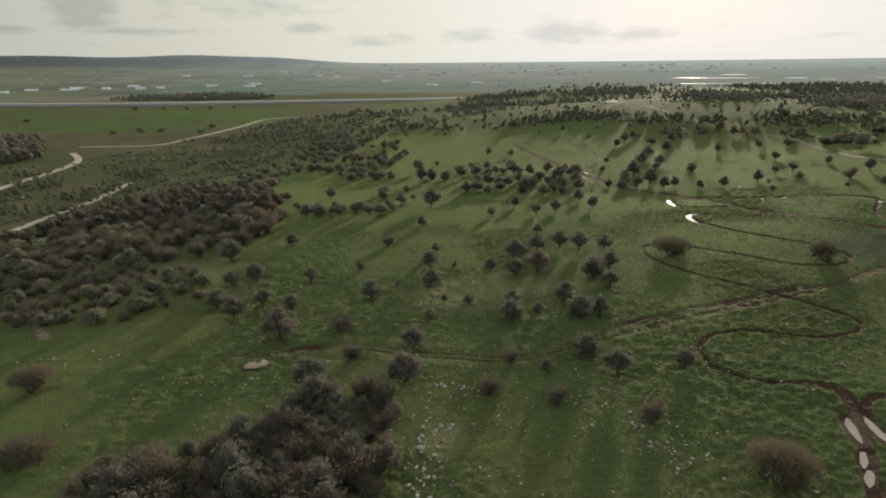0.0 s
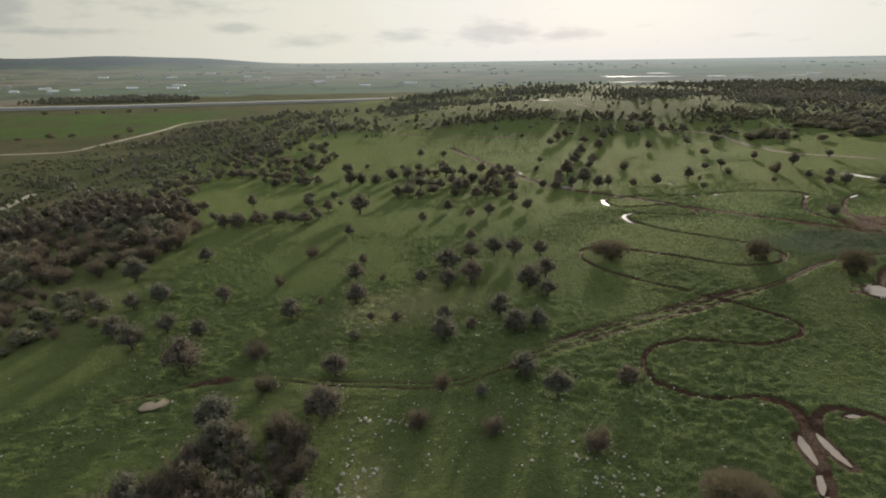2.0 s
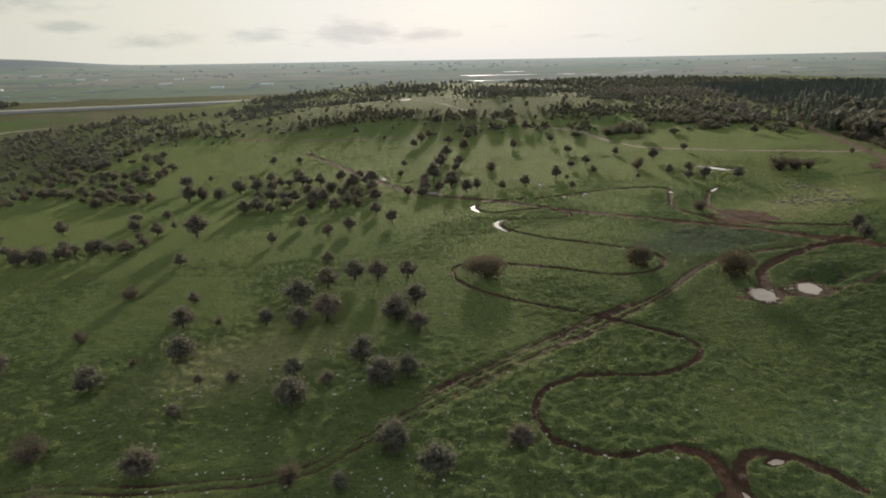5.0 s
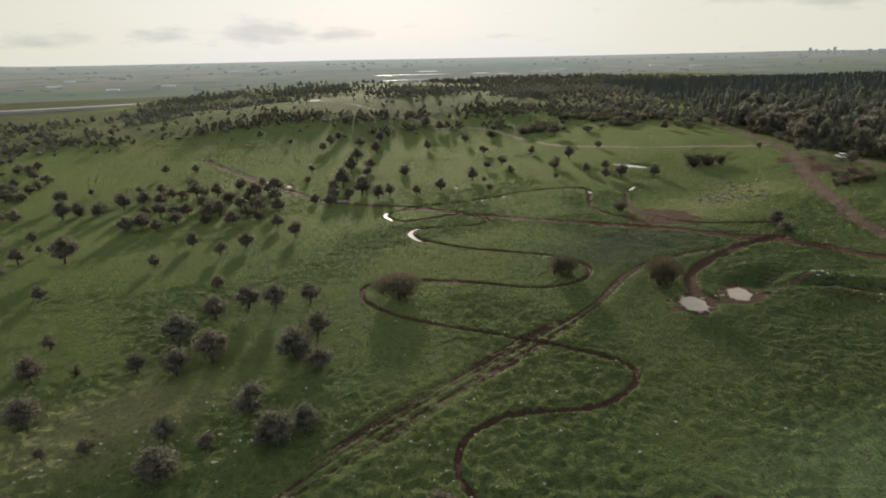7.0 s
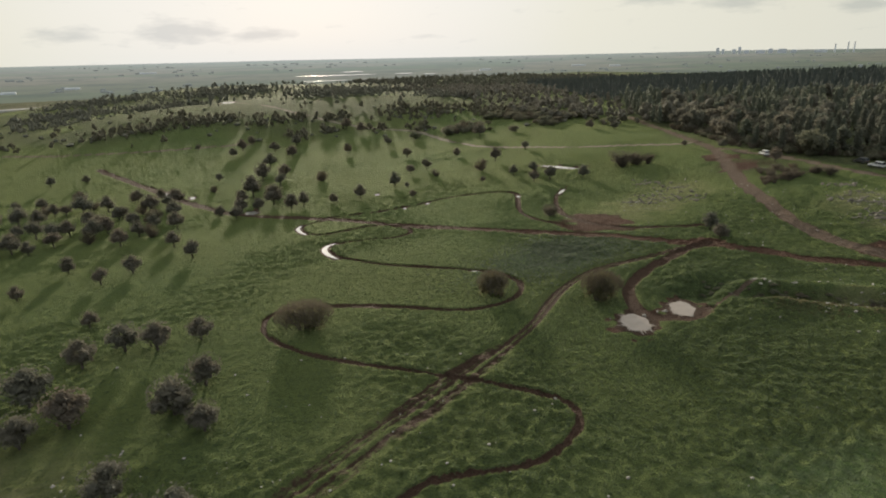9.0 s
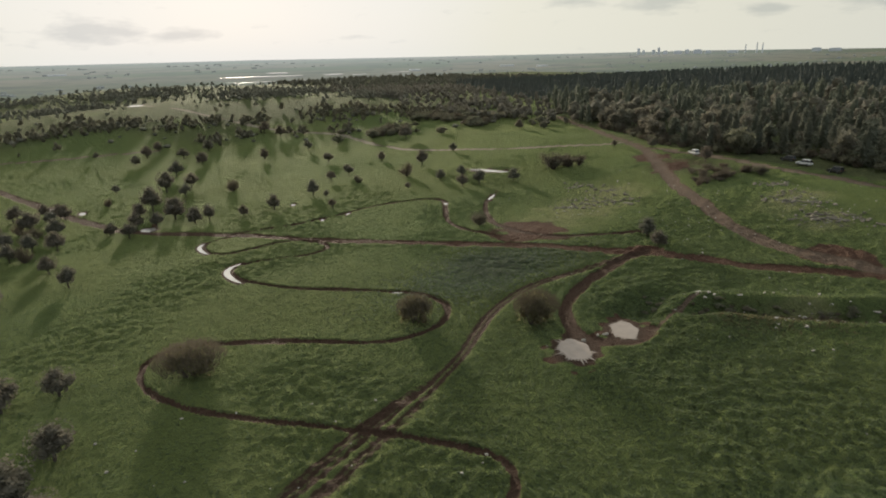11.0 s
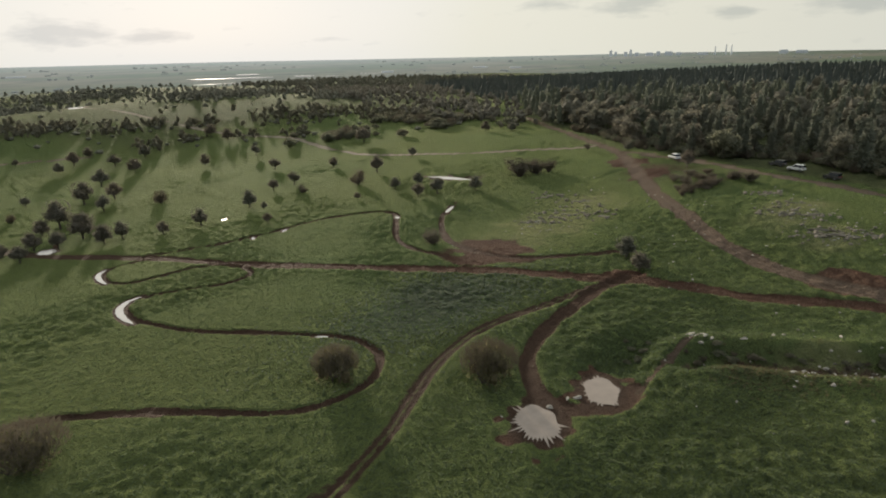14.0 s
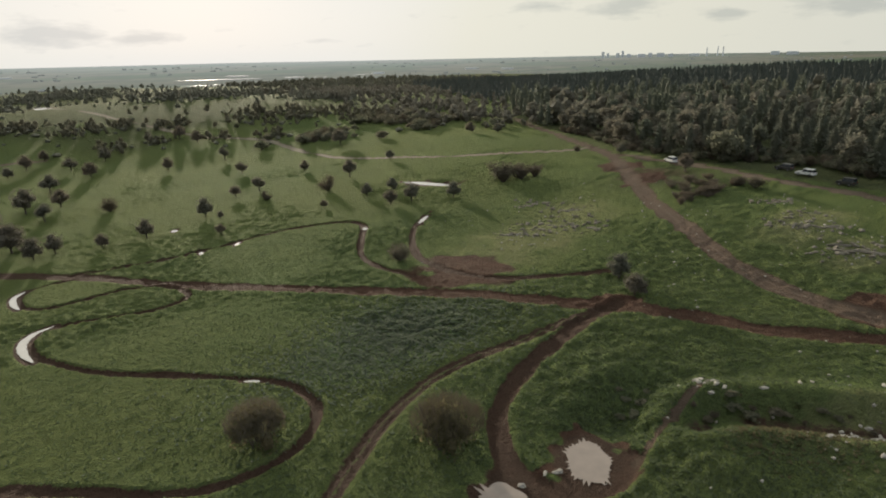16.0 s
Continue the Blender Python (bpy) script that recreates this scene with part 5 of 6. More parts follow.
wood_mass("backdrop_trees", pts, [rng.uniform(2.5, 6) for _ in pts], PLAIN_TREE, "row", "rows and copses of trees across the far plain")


# ---- puddles ----
def puddle(x, y, a, b, turn, shape, level, label, seed):
    rng = random.Random(seed)
    n = 72 if shape in ("spiky", "ragged") else 36
    verts = [(0.0, 0.0, 0.0)]
    for k in range(n):
        th = 2 * math.pi * k / n
        r = 1 + 0.10 * math.sin(2 * th + seed) + 0.06 * math.sin(5 * th + 2 * seed)
        if shape == "spiky":
            r *= 0.84 + (rng.uniform(0.25, 0.8) if k % 2 == 0 and math.cos(th - 2.7) > -0.35 else 0.0) * rng.choice((0.2, 0.4, 0.7, 1.2))
        elif shape == "ragged":
            r *= 0.9 + (rng.uniform(0, 0.28) if k % 2 == 0 else 0.0)
        else:
            r *= rng.uniform(0.9, 1.1)
        u, v = a * r * math.cos(th), b * r * math.sin(th)
        if shape == "moon":
            v += 1.5 * (u / a) ** 2
        verts.append((u, v, 0.0))
    if shape == "moon":
        verts[0] = (0, 0.1, 0)
    me_faces = [(0, 1 + k, 1 + (k + 1) % n) for k in range(n)]
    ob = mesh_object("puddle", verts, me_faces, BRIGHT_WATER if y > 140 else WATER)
    ob.matrix_world = pose(x, y, level, 0, 0, turn)
    return tagged(ob, label, "puddle", "puddles")


for k, (row, level) in enumerate(zip(PUDDLES, LEVELS)):
    puddle(*row[:6], level, row[6], k)


def long_puddle(pts, half, label, seed):
    rng = random.Random(seed)
    line = curve_through(pts, 0.5)
    d = np.gradient(line, axis=0)
    d /= np.hypot(d[:, 0], d[:, 1])[:, None]
    n = len(line)
    z = float(land(*line[n // 2])) - 0.2
    verts = []
    for s in (-1, 1):
        for k in range(n):
            w = half * math.sin(math.pi * (k + 0.15) / (n - 0.7)) ** 0.6 * rng.uniform(0.85, 1.15)
            verts.append((line[k, 0] + s * d[k, 1] * w, line[k, 1] - s * d[k, 0] * w, z))
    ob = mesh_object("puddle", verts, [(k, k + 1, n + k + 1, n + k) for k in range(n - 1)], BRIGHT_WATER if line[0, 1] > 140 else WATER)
    return tagged(ob, label, "puddle", "puddles")


for k, (pts, half, label) in enumerate(LONG_PUDDLES):
    long_puddle(pts, half, label, k)


# ---- far plain: motorway, field tracks, glasshouses, reservoirs, towers ----
def ribbon(name, pts, half, lift, material, label, category, step=8.0):
    line = curve_through(pts, step)
    d = np.gradient(line, axis=0)
    d /= np.hypot(d[:, 0], d[:, 1])[:, None]
    rows = []
    for off, drop in ((-half - 0.6 - 0.5 * lift, -lift - 0.5), (-half, 0), (half, 0), (half + 0.6 + 0.5 * lift, -lift - 0.5)):
        p = np.stack([line[:, 0] + d[:, 1] * off, line[:, 1] - d[:, 0] * off], 1)
        rows.append([(a, b, float(land(a, b)) + lift + drop) for a, b in p])
    n = len(line)
    verts = [v for r in rows for v in r]
    faces = [(r * n + i, r * n + i + 1, (r + 1) * n + i + 1, (r + 1) * n + i) for r in range(3) for i in range(n - 1)]
    return tagged(mesh_object(name, verts, faces, material), label, category, kind="structure")


ASPHALT = plain_material("pale_worn_asphalt", (0.27, 0.265, 0.25), 0.9, spot=(0.22, 0.215, 0.20), scale=0.3)
CHALK = plain_material("chalky_track", (0.30, 0.27, 0.21), 0.95, spot=(0.22, 0.19, 0.14), scale=0.5)
ribbon("road_motorway", [(-1000, 1040), (-744, 1050), (-467, 1073), (-205, 1115), (-60, 1138), (60, 1162), (300, 1220), (600, 1290)], 11, 4.0, ASPHALT, "pale motorway on a low embankment across the plain", "road", 20)
ribbon("valley_track", [(-263.4, 340), (-266.6, 401), (-270, 439), (-280, 470), (-304, 504)], 2.4, 0.3, CHALK, "pale chalk farm track curving through the valley", "track")
ribbon("valley_track", [(-192, 235), (-190.8, 294), (-189.4, 322), (-193.4, 374)], 2.0, 0.3, CHALK, "pale chalk farm track below the hill", "track")
ribbon("valley_track", [(-320, 542), (-259, 550), (-246, 593), (-231, 699), (-225, 792), (-188, 821)], 2.2, 0.3, CHALK, "long pale farm track between field and scrub", "track")

GLASS_WHITE = plain_material("white_plastic_sheeting", (0.72, 0.73, 0.72), 0.35, spot=(0.62, 0.64, 0.64), scale=0.1)


def glasshouse(x, y, length, width, turn):
    base = new("greenhouse")
    b = Build()
    for k in range(3):
        y0 = (k - 1.5) * width / 3
        prof = [(y0, 0), (y0, 3.0), (y0 + width / 12, 4.3), (y0 + width / 6, 4.8), (y0 + width / 4, 4.3), (y0 + width / 3, 3.0), (y0 + width / 3, 0)]
        n = len(prof)
        b.add([(-length / 2, p, q) for p, q in prof] + [(length / 2, p, q) for p, q in prof], [(i, i + 1, n + i + 1, n + i) for i in range(n - 1)] + [tuple(range(n - 1, -1, -1)), tuple(range(n, 2 * n))])
    b.object("roof", GLASS_WHITE, base)
    base.matrix_world = pose(x, y, float(land(x, y)) - 0.3, 0, 0, turn)
    return tagged(base, "long white plastic greenhouse on the far plain", "greenhouse", "greenhouses on the plain")


rng = random.Random(21)
for az, d, l in ((-35, 1700, 70), (-33, 1760, 60), (-30.5, 1740, 90), (-30, 1800, 70), (-28, 1750, 40), (-26, 1850, 60), (-25.5, 1720, 50), (-24, 1730, 45), (-20, 1780, 60), (-17, 1720, 60), (-16.5, 1850, 70), (-17, 2500, 80), (-11, 2400, 60), (-9.5, 2300, 45), (-5, 1900, 70), (-4, 2200, 60), (-1, 1650, 60), (3, 1750, 70), (8, 2800, 160), (36, 2300, 90), (44, 2600, 120), (47, 2500, 90), (-22, 2600, 70), (-14, 2900, 80)):
    x, y = d * math.sin(radians(az)), d * math.cos(radians(az))
    glasshouse(x, y, l * 0.45, 11, -az + rng.uniform(-12, 12))

LAKE = BRIGHT_WATER


def reservoir(x, y, a, b, turn, seed):
    rng = random.Random(seed)
    n = 40
    verts = [(0, 0, 0)] + [(a * math.cos(6.283 * k / n) * rng.uniform(0.85, 1.05), b * math.sin(6.283 * k / n) * rng.uniform(0.85, 1.05), 0) for k in range(n)]
    ob = mesh_object("reservoir", verts, [(0, 1 + k, 1 + (k + 1) % n) for k in range(n)], LAKE)
    ob.matrix_world = pose(x, y, float(land(x, y)) + 2.0, 0, 0, turn)
    return tagged(ob, "bright reservoir reflecting the low sun on the plain", "reservoir", "reservoirs on the plain")


for k, (x, y, a, b, turn) in enumerate(((811, 1903, 125, 40, -16), (970, 2134, 40, 60, -18), (662, 1599, 68, 14, -14), (783, 1570, 52, 14, -14), (1021, 1840, 32, 40, -18), (1060, 1751, 23, 20, -18), (1250, 1800, 50, 16, -25))):
    reservoir(x, y, a, b, turn, k)

# tower wall and window colours are paled in place of haze
CONCRETE = plain_material("haze_paled_concrete", (0.76, 0.775, 0.78), 0.9, spot=(0.70, 0.72, 0.73), scale=0.02)
PANE = plain_material("grey_window_bands", (0.62, 0.65, 0.67), 0.4, scale=0.05)


def tower(az, d, wide, high, stack=False):
    base = new("chimney" if stack else "tower_block")
    x, y = d * math.sin(radians(az)), d * math.cos(radians(az))
    b = Build()
    if stack:
        b.tube((0, 0, 0), (0, 0, high), wide, wide * 0.6, 12)
        b.object("shaft", CONCRETE, base)
    else:
        b.box(-wide / 2, wide / 2, -wide / 2, wide / 2, 0, high * 0.94, 0.0)
        b.box(-wide / 3, wide / 3, -wide / 3, wide / 3, high * 0.94, high, 0.4)
        b.object("wall", CONCRETE, base)
        n = max(3, int(high / 6))
        for k in range(n):
            w = Build()
            z = (k + 0.45) * high * 0.94 / n
            w.box(-wide / 2 - 0.2, wide / 2 + 0.2, -wide / 2 - 0.2, wide / 2 + 0.2, z, z + high * 0.3 / n)
            w.object("window_band", PANE, base)
    base.matrix_world = pose(x, y, float(land(x, y)) - 1, 0, 0, -az)
    return tagged(base, "tall thin factory chimney on the horizon" if stack else "far grey tower block on the skyline", "chimney" if stack else "tower", "distant skyline")


for az, wide, high in ((55.2, 22, 52), (55.6, 18, 40), (56.4, 26, 38), (56.8, 20, 56), (57.3, 34, 30), (58.3, 60, 28), (59.0, 30, 36), (59.8, 60, 34), (60.6, 40, 26), (62.4, 80, 24), (68.2, 60, 30), (69.4, 80, 26)):
    tower(az, 4500, wide * 0.8, high * 0.75)
for az, high in ((63.3, 52), (64.1, 60), (64.5, 58)):
    tower(az, 4400, 5, high, True)


# ---- stones ----
def stone(seed):
    rng = random.Random(seed)
    b = Build()
    b.blob((0, 0, 0.15), (0.5, 0.38, 0.32), rng, 0.28, 5, 8)
    ob = b.object("rock", STONE)
    return tagged(ob, "pale weathered limestone rock lying in the grass", "rock", "limestone rocks")


ROCKS = [stone(80 + k) for k in range(5)]
LEDGES = [stone(90 + k) for k in range(3)]
for ob in LEDGES:
    ob.data.materials[0] = LEDGE
rng = random.Random(31)
SPOTS = [(-3.4, 66, 1.2, 3.5, 14), (-3.4, 71, 1.0, 3.5, 16), (-2.5, 75, 1.2, 2.5, 14), (0.5, 79, 1.5, 2, 9), (0, 90, 4, 1.2, 12), (4.5, 88.5, 2, 0.8, 6), (26, 79, 1, 2, 5), (29.5, 73, 1.2, 2.5, 8), (30.5, 68, 1, 2, 6), (33.8, 69.2, 0.8, 0.8, 2), (128.2, 111.6, 1.6, 0.8, 9), (130.5, 98, 2.4, 1.6, 14), (135, 94, 2.0, 2.5, 8), (106.3, 115, 0.9, 0.6, 3), (-2, 121, 5, 2, 10), (15, 125, 4, 2, 9), (24, 117, 4, 4, 8), (154, 159, 5, 3, 22), (168, 161, 4, 3, 14), (181, 169, 3, 3, 8), (185, 121, 4, 1.5, 12), (179, 111, 3.5, 1.2, 12), (199, 131, 2, 1, 6), (178, 150, 4, 1, 5), (-82, 160, 12, 8, 16), (-75, 110, 5, 2, 8), (210, 140, 1, 0.6, 2)]
for x, y, sx, sy, n in SPOTS:
    for _ in range(n):
        px, py = x + rng.gauss(0, sx), y + rng.gauss(0, sy)
        s = rng.uniform(0.25, 0.8) * (0.7 if x > 150 else 0.9)
        m = pose(px, py, ground_z(px, py) - 0.04 * s, rng.uniform(-12, 12), rng.uniform(-12, 12), rng.uniform(0, 360)) @ Matrix.Scale(s, 4)
        copy_thing(rng.choice(ROCKS), m)
b = Build()
b.blob((0, 0, 0), (2.7, 1.6, 0.14), random.Random(4), 0.12, 6, 20)
slab = tagged(b.object("rock_slab", stone_material("tan_limestone", (0.16, 0.125, 0.085), (0.27, 0.22, 0.16)), smooth_faces=True), "broad flat tan rock slab bare in the grass", "rock")
slab.matrix_world = pose(-35.3, 103.7, ground_z(-35.3, 103.7) + 0.05, 0, 0, 25)
# pale slabs at the head of the ditch and broken rock along its far side
for x, y, a, b2, c, turn in ((128.4, 112.7, 1.5, 0.9, 0.6, -20), (128.9, 111.1, 1.3, 0.6, 0.5, -35), (128.4, 109.8, 0.9, 0.6, 0.5, 10), (125.9, 113.5, 0.6, 0.5, 0.4, 40), (126.6, 113.0, 0.5, 0.4, 0.4, 0), (130.8, 106.8, 1.0, 0.6, 0.5, -50), (134.9, 104.8, 0.8, 0.6, 0.6, 15), (136.0, 103.9, 0.6, 0.5, 0.4, 70), (130.5, 99.2, 1.2, 0.7, 0.6, -60), (129.7, 98.1, 1.0, 0.7, 0.6, -30), (131.7, 96.6, 1.4, 0.8, 0.7, -55), (127.5, 99.4, 1.3, 0.9, 0.6, -40), (139.4, 98.4, 0.9, 0.6, 0.6, 25), (106.7, 114.6, 1.1, 0.6, 0.4, -25), (105.9, 115.3, 0.7, 0.5, 0.4, 30), (132.6, 95.2, 1.0, 0.8, 0.6, 5), (133.6, 93.6, 1.1, 0.7, 0.6, -70)):
    slab_rock = copy_thing(rng.choice(ROCKS), pose(x, y, ground_z(x, y) - 0.05, rng.uniform(-8, 8), rng.uniform(-8, 8), turn) @ Matrix.Diagonal((a, b2, c, 1)))
    slab_rock["label"] = "flat pale limestone slab at the edge of a ditch"
rubble = Build()
for x, y, turn, a, b2, c in ((173, 165, -60, 5.0, 2.6, 0.7), (163, 160.5, -50, 5.5, 2.6, 0.7), (166, 155, -55, 4.5, 2.4, 0.6), (157, 163.5, -50, 5.0, 2.6, 0.6), (173.5, 175, -60, 4.0, 2.4, 0.6), (197, 132, -60, 4.0, 1.2, 0.6), (184, 121.5, -60, 5.0, 2.0, 1.5), (186.5, 118, -50, 3.5, 1.6, 1.2), (182, 125, -70, 3.0, 1.5, 0.9), (178.5, 111.5, -62, 6.5, 2.4, 1.9), (175, 113.6, -50, 4.5, 2.0, 1.3), (180.5, 107, -64, 4.0, 1.8, 1.3), (198, 131, -40, 3.4, 1.2, 0.7), (191, 124, -60, 2.6, 1.2, 0.7), (130.6, 98.6, -60, 2.6, 1.4, 1.1), (133.2, 95.4, -50, 3.0, 1.3, 1.0), (128.2, 111.8, -20, 2.2, 1.2, 0.8), (-78, 112, 20, 4.0, 1.6, 0.9), (-84, 158, 10, 4.0, 2.0, 1.0), (-75, 163, 25, 3.0, 1.5, 0.8)):
    if x > 150:
        for n in range(int(5 * a)):
            u, v = rng.uniform(-1.1, 1.1) * a, rng.gauss(0, 0.95) * b2
            px, py = x + u * math.cos(radians(turn)) - v * math.sin(radians(turn)), y + u * math.sin(radians(turn)) + v * math.cos(radians(turn))
            s = rng.uniform(0.2, 0.5)
            rubble.blob((px, py, ground_z(px, py) + 0.1 * s), (s * rng.uniform(0.8, 1.5), s * rng.uniform(0.7, 1.2), s * 0.6), rng, 0.3, 4, 6)
    for n in range(2 if x > 150 else 3):
        u, v = rng.uniform(-0.5, 0.5) * a, rng.uniform(-0.6, 0.6) * b2
        ca, sa = math.cos(radians(turn)), math.sin(radians(turn))
        px, py = x + u * ca - v * sa, y + u * sa + v * ca
        s = rng.uniform(0.45, 0.95)
        ledge = copy_thing(rng.choice(LEDGES), pose(px, py, ground_z(px, py) - 0.22 * c, rng.uniform(-8, 8), rng.uniform(-6, 6), turn + rng.uniform(-25, 25)) @ Matrix.Diagonal((a * s, b2 * s, c * rng.uniform(0.5, 0.8), 1)))
        ledge["label"] = "long grey limestone ledge breaking through the grass"
tagged(rubble.object("ledge_rubble", stone_material("tan_rubble", (0.085, 0.075, 0.055), (0.21, 0.185, 0.14))), "tan limestone rubble beside low ledges", "stones", kind="stuff")
for px, py in curve_through(DITCH, 0.75)[20:]:
    px, py = px + rng.gauss(0.4, 0.9), py + rng.gauss(0.4, 0.9)
    s = rng.uniform(0.25, 0.7)
    chip = copy_thing(rng.choice(LEDGES if rng.random() < 0.7 else ROCKS), pose(px, py, ground_z(px, py) - 0.05, rng.uniform(-15, 15), 0, rng.uniform(0, 360)) @ Matrix.Diagonal((s * rng.uniform(1.0, 1.8), s, s * 0.8, 1)))
    chip["label"] = "broken limestone rock lining the ditch"
# small loose stones, too many to count
b = Build()
rng = random.Random(33)
for x, y, sx, sy, n in ((8, 105, 30, 18, 520), (15, 85, 20, 14, 420), (-2, 72, 2.5, 7, 70), (29, 72, 2.5, 5, 70), (-40, 100, 25, 20, 260), (-70, 140, 25, 20, 160), (165, 150, 22, 18, 200), (185, 118, 16, 9, 120), (130, 102, 10, 8, 50), (85, 120, 45, 25, 60)):
    for _ in range(n):
        px, py = x + rng.gauss(0, sx), y + rng.gauss(0, sy)
        s = 0.06 + 0.17 * rng.random() ** 2.5
        b.blob((px, py, ground_z(px, py) + 0.3 * s), (s * rng.uniform(0.8, 1.4), s, s * 0.7), rng, 0.25, 3, 5)
tagged(b.object("loose_stones", STONE), "small pale stones scattered through the grass", "stones", kind="stuff")

# ---- tussocks and herbs ----
def tussocks(name, count, spots, material, label, low, high, seed):
    """Tufts of a few blades each, thick where the meadow is rough."""
    r = np.random.default_rng(seed)
    pick = r.integers(0, len(spots), count)
    s = np.array(spots, float)[pick]
    if len(spots[0]) == 5:
        x, y = s[:, 0] + (s[:, 1] - s[:, 0]) * r.random(count), s[:, 2] + (s[:, 3] - s[:, 2]) * r.random(count)
        thick = ease(0, 45, np.minimum(x - s[:, 0], s[:, 1] - x)) * ease(0, 60, s[:, 3] - y)
    else:
        x, y = s[:, 0] + s[:, 2] * r.normal(size=count), s[:, 1] + s[:, 3] * r.normal(size=count)
        thick = np.ones(count)
    i, j = np.searchsorted(GX, x), np.searchsorted(GY, y)
    keep = (dirt[j, i] < 0.2) & (wet[j, i] < 0.1) & (r.random(count) < thick * (0.5 + 0.5 * patch[j, i]) * (1 - 0.75 * np.maximum(stony, rank)[j, i]))
    x, y, i, j = x[keep], y[keep], i[keep], j[keep]
    u, v = (x - GX[i - 1]) / (GX[i] - GX[i - 1]), (y - GY[j - 1]) / (GY[j] - GY[j - 1])
    z = (MZ[j - 1, i - 1] * (1 - u) + MZ[j - 1, i] * u) * (1 - v) + (MZ[j, i - 1] * (1 - u) + MZ[j, i] * u) * v
    n = len(x)
    size = low + (high - low) * r.random(n)
    verts = []
    for k in range(3):
        a = r.random(n) * 6.283
        dx, dy = np.cos(a) * size, np.sin(a) * size
        verts += [np.stack([x - dy * 0.6, y + dx * 0.6, z - 0.04], 1), np.stack([x + dy * 0.6, y - dx * 0.6, z - 0.04], 1), np.stack([x + dx * 0.9, y + dy * 0.9, z + size * (0.45 + 0.5 * r.random(n))], 1)]
    co = np.stack(verts, 1).reshape(-1, 3)
    me = bpy.data.meshes.new(name)
    me.from_pydata(co, [], np.arange(len(co)).reshape(-1, 3))
    me.materials.append(material)
    return tagged(new(name, me), label, "grass", kind="stuff")


tussocks("grass_tussocks", 330000, [(-90, 205, 45, 235, 0)], TUSSOCK, "coarse tufts of green grass in the meadow", 0.09, 0.22, 41)
tussocks("meadow_tufts", 60000, [(108, 112, 24, 20)], TUSSOCK, "dense lush tufts of green grass near the pools", 0.10, 0.26, 44)
tussocks("herb_patch", 16000, [(113, 147, 11, 6)], HERB, "patch of grey-green broad-leaved herbs", 0.14, 0.30, 42)
tussocks("dry_weeds", 3400, [(124.5, 104, 2.6, 1.8), (127, 100.5, 2.4, 2.4), (131, 95, 2, 2.5)], BUSH_LEAF, "dry brown weeds on the ditch bank", 0.12, 0.3, 43)


# ---- vehicles ----
def paint(name, colour):
    m = Nodes(name)
    n = m.noise(m.position(), 3.0, 4)
    return m.finish(m.mix(m.map(n, 0.4, 0.7, 0.0, 0.3), colour, (0.20, 0.16, 0.12)), 0.3, specular=0.5)


WHITE_PAINT, DARK_PAINT = paint("white_car_paint", (0.75, 0.75, 0.73)), paint("dark_car_paint", (0.03, 0.033, 0.036))
CAR_GLASS = plain_material("tinted_car_glass", (0.02, 0.025, 0.03), 0.08)
RUBBER = plain_material("tyre_rubber", (0.02, 0.02, 0.02), 0.85)
RIM = plain_material("dull_alloy", (0.35, 0.35, 0.36), 0.4, 0.8)
LAMP_RED = plain_material("red_lamp_glass", (0.35, 0.02, 0.02), 0.25)
LAMP_CLEAR = plain_material("clear_lamp_glass", (0.75, 0.75, 0.72), 0.2)


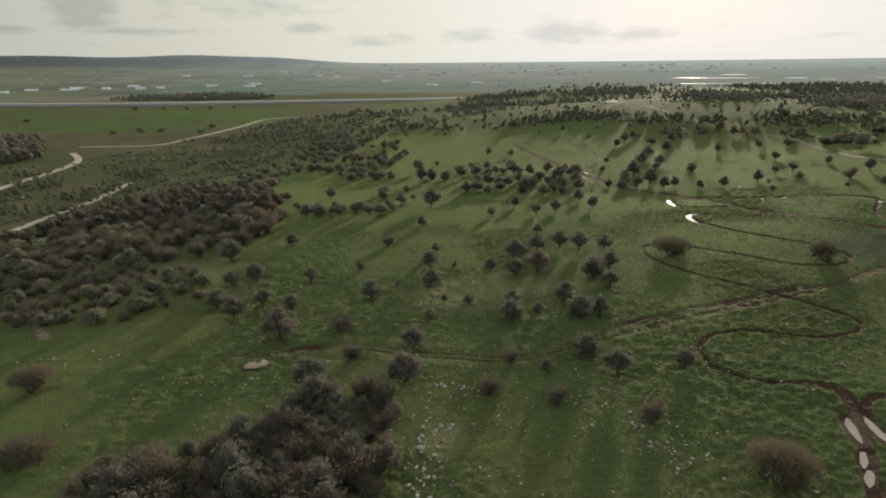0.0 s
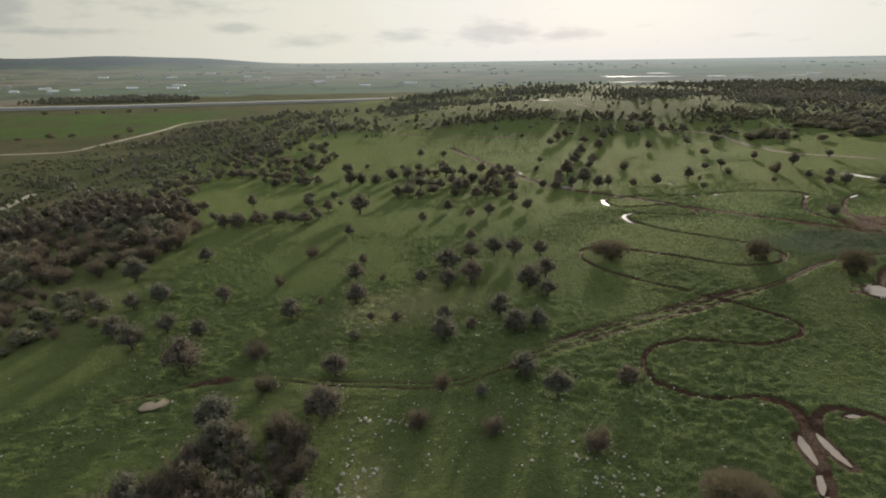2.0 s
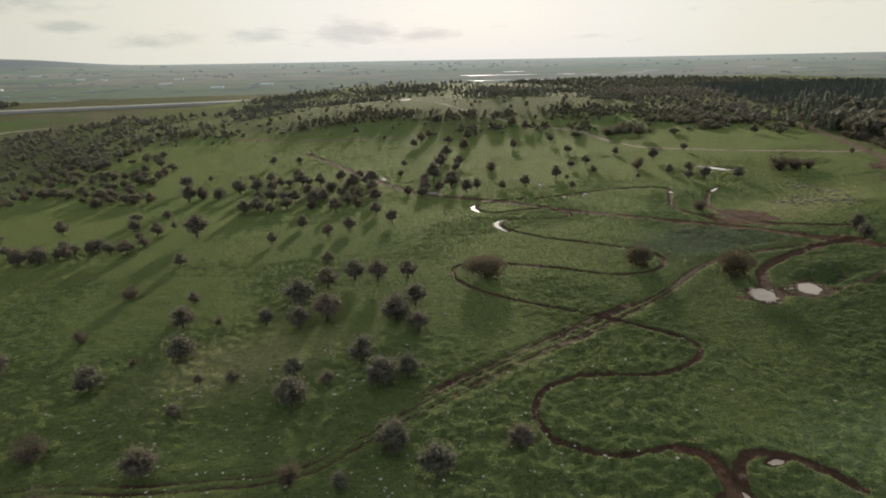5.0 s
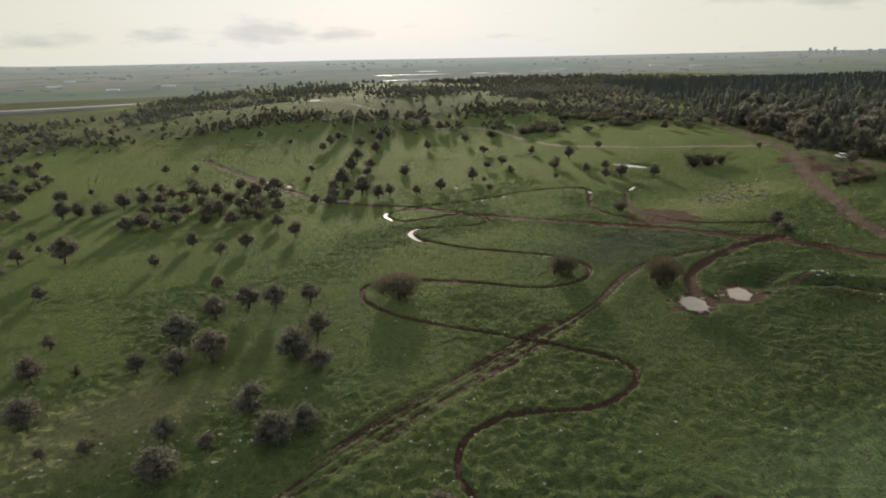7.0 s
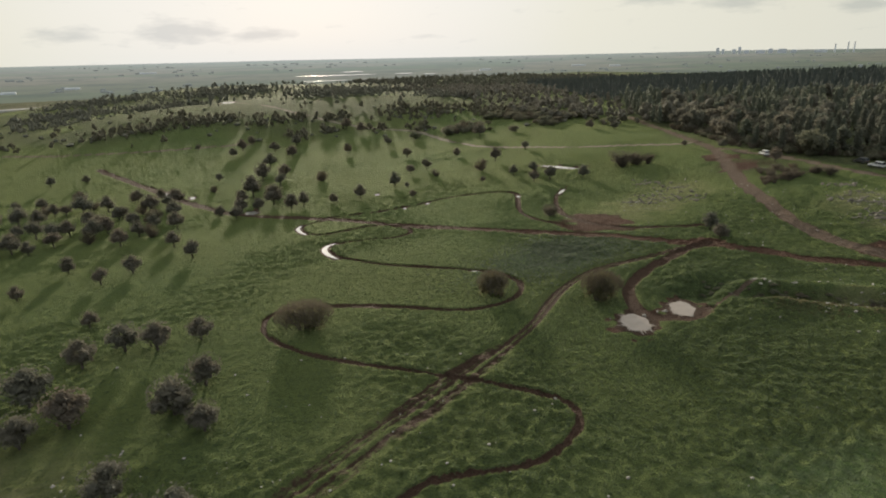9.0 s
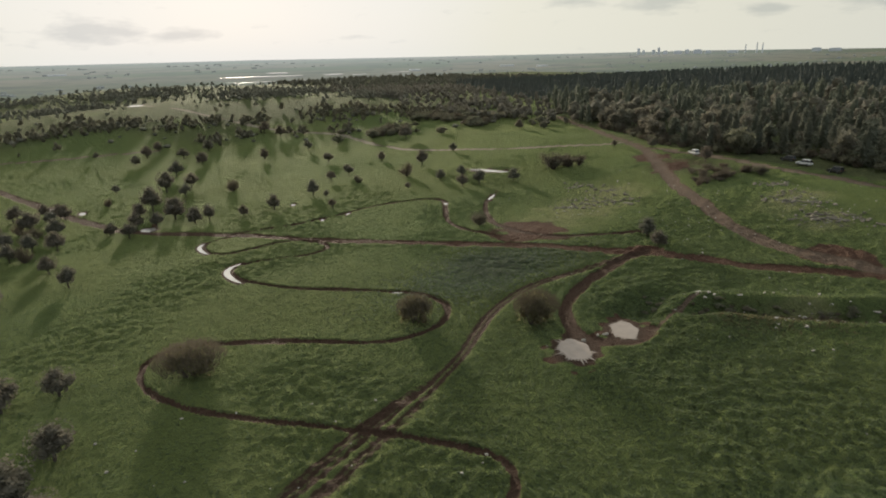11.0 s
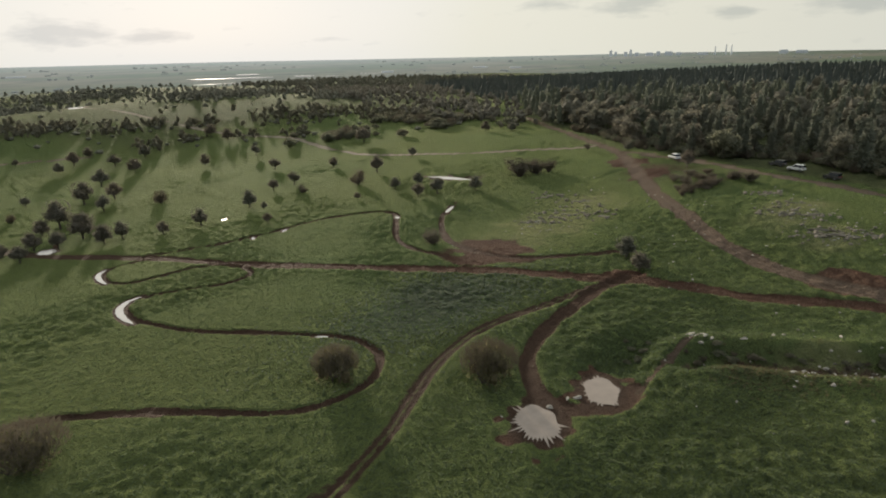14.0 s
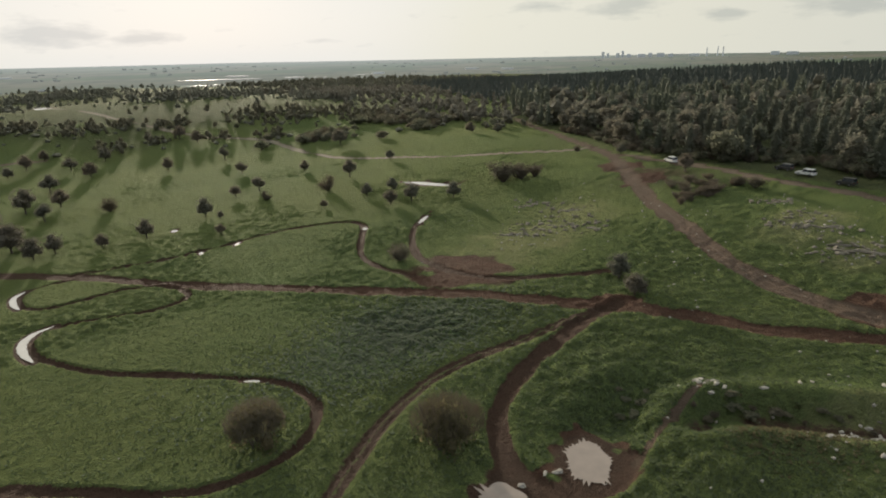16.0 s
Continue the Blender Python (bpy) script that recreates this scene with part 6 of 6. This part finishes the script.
def vehicle(name, body_paint, kind, label, x, y, turn):
    """A car along x, nose to plus x. kind: suv, pickup or jeep."""
    base = new(name)
    length = {"suv": 4.6, "pickup": 5.2, "jeep": 4.1}[kind]
    half = length / 2
    w = 0.92
    side = [(-half, 0.45), (-half, 1.02), (-half + 0.1, 1.08), (half - 1.2, 1.1), (half - 0.15, 0.92), (half, 0.7), (half, 0.42)]
    n = len(side)
    b = Build()
    b.add([(p, -w, q) for p, q in side] + [(p, w, q) for p, q in side], [tuple(range(n)), tuple(range(2 * n - 1, n - 1, -1))] + [(i, n + i, n + (i + 1) % n, (i + 1) % n) for i in range(n)])
    body = b.object("body", body_paint, base)
    if kind == "suv":
        cab = (-half + 0.08, half - 1.25, -half + 0.4, half - 2.0, 1.75)
    elif kind == "pickup":
        cab = (-half + 1.75, half - 1.2, -half + 1.9, half - 1.9, 1.78)
    else:
        cab = (-half + 0.05, half - 1.35, -half + 0.12, half - 1.55, 1.85)
    x0, x1, t0, t1, top = cab
    c = Build()
    c.add([(x0, -w + 0.04, 1.08), (x1, -w + 0.04, 1.08), (x1, w - 0.04, 1.08), (x0, w - 0.04, 1.08), (t0, -w + 0.2, top), (t1, -w + 0.2, top), (t1, w - 0.2, top), (t0, w - 0.2, top)], [(4, 5, 6, 7), (0, 1, 5, 4), (1, 2, 6, 5), (2, 3, 7, 6), (3, 0, 4, 7)])
    c.object("cabin_glass", CAR_GLASS, base, "dark tinted windows")
    r = Build()
    r.box(t0 - 0.08, t1 + 0.08, -w + 0.17, w - 0.17, top, top + 0.07, 0.05)
    for px in (x0 + 0.1, (x0 + x1) / 2, x1 - 0.15):
        tx = t0 + (t1 - t0) * (px - x0) / (x1 - x0)
        for s in (-1, 1):
            r.tube((px, s * (w - 0.035), 1.06), (tx, s * (w - 0.195), top), 0.05, 0.05, 4)
    r.object("roof", body_paint, base)
    if kind == "pickup":
        p = Build()
        p.box(-half + 0.05, -half + 1.72, -w + 0.02, -w + 0.1, 1.0, 1.3)
        p.box(-half + 0.05, -half + 1.72, w - 0.1, w - 0.02, 1.0, 1.3)
        p.box(-half + 0.02, -half + 0.1, -w + 0.02, w - 0.02, 1.0, 1.3)
        p.object("cargo_bed", body_paint, base)
    for px in (-half + 0.85, half - 0.9):
        for s in (-1, 1):
            t = Build()
            t.tube((px, s * (w - 0.16), 0.36), (px, s * (w + 0.05), 0.36), 0.36, 0.36, 14)
            tyre = t.object("wheel", RUBBER, base)
            q = Build()
            q.tube((px, s * (w + 0.02), 0.36), (px, s * (w + 0.07), 0.36), 0.21, 0.19, 10)
            q.object("rim", RIM, tyre)
    for s in (-1, 1):
        h = Build()
        h.box(half - 0.16, half - 0.02, s * 0.66 - 0.16, s * 0.66 + 0.16, 0.72, 0.88, 0.02)
        h.object("headlight", LAMP_CLEAR, base)
        h = Build()
        h.box(-half - 0.02, -half + 0.08, s * 0.74 - 0.1, s * 0.74 + 0.1, 0.8, 1.05, 0.01)
        h.object("tail_light", LAMP_RED, base)
    bm = Build()
    bm.box(half - 0.1, half + 0.08, -w + 0.05, w - 0.05, 0.4, 0.6, 0.03)
    bm.object("bumper", RUBBER, base)
    base.matrix_world = pose(x, y, ground_z(x, y), 0, 0, turn) @ Matrix.Scale(0.9, 4)
    return tagged(base, label, "car", "parked cars")


vehicle("suv", WHITE_PAINT, "suv", "white estate car parked beside the dirt road", 222.6, 168.4, 60)
vehicle("suv", WHITE_PAINT, "suv", "white off-road estate car parked on the gravel road", 224.1, 135.9, 80)
vehicle("jeep", DARK_PAINT, "jeep", "dark off-road car parked on the gravel road", 220.0, 126.4, 78)
vehicle("suv", DARK_PAINT, "suv", "dark car in the shade of the trees", 228.1, 142.0, 80)

for ob in OLIVES + SHRUBS + BARES + BUSHES + WOODS + CONIFERS + THICKETS + ROCKS + LEDGES:
    drop_proto(ob)
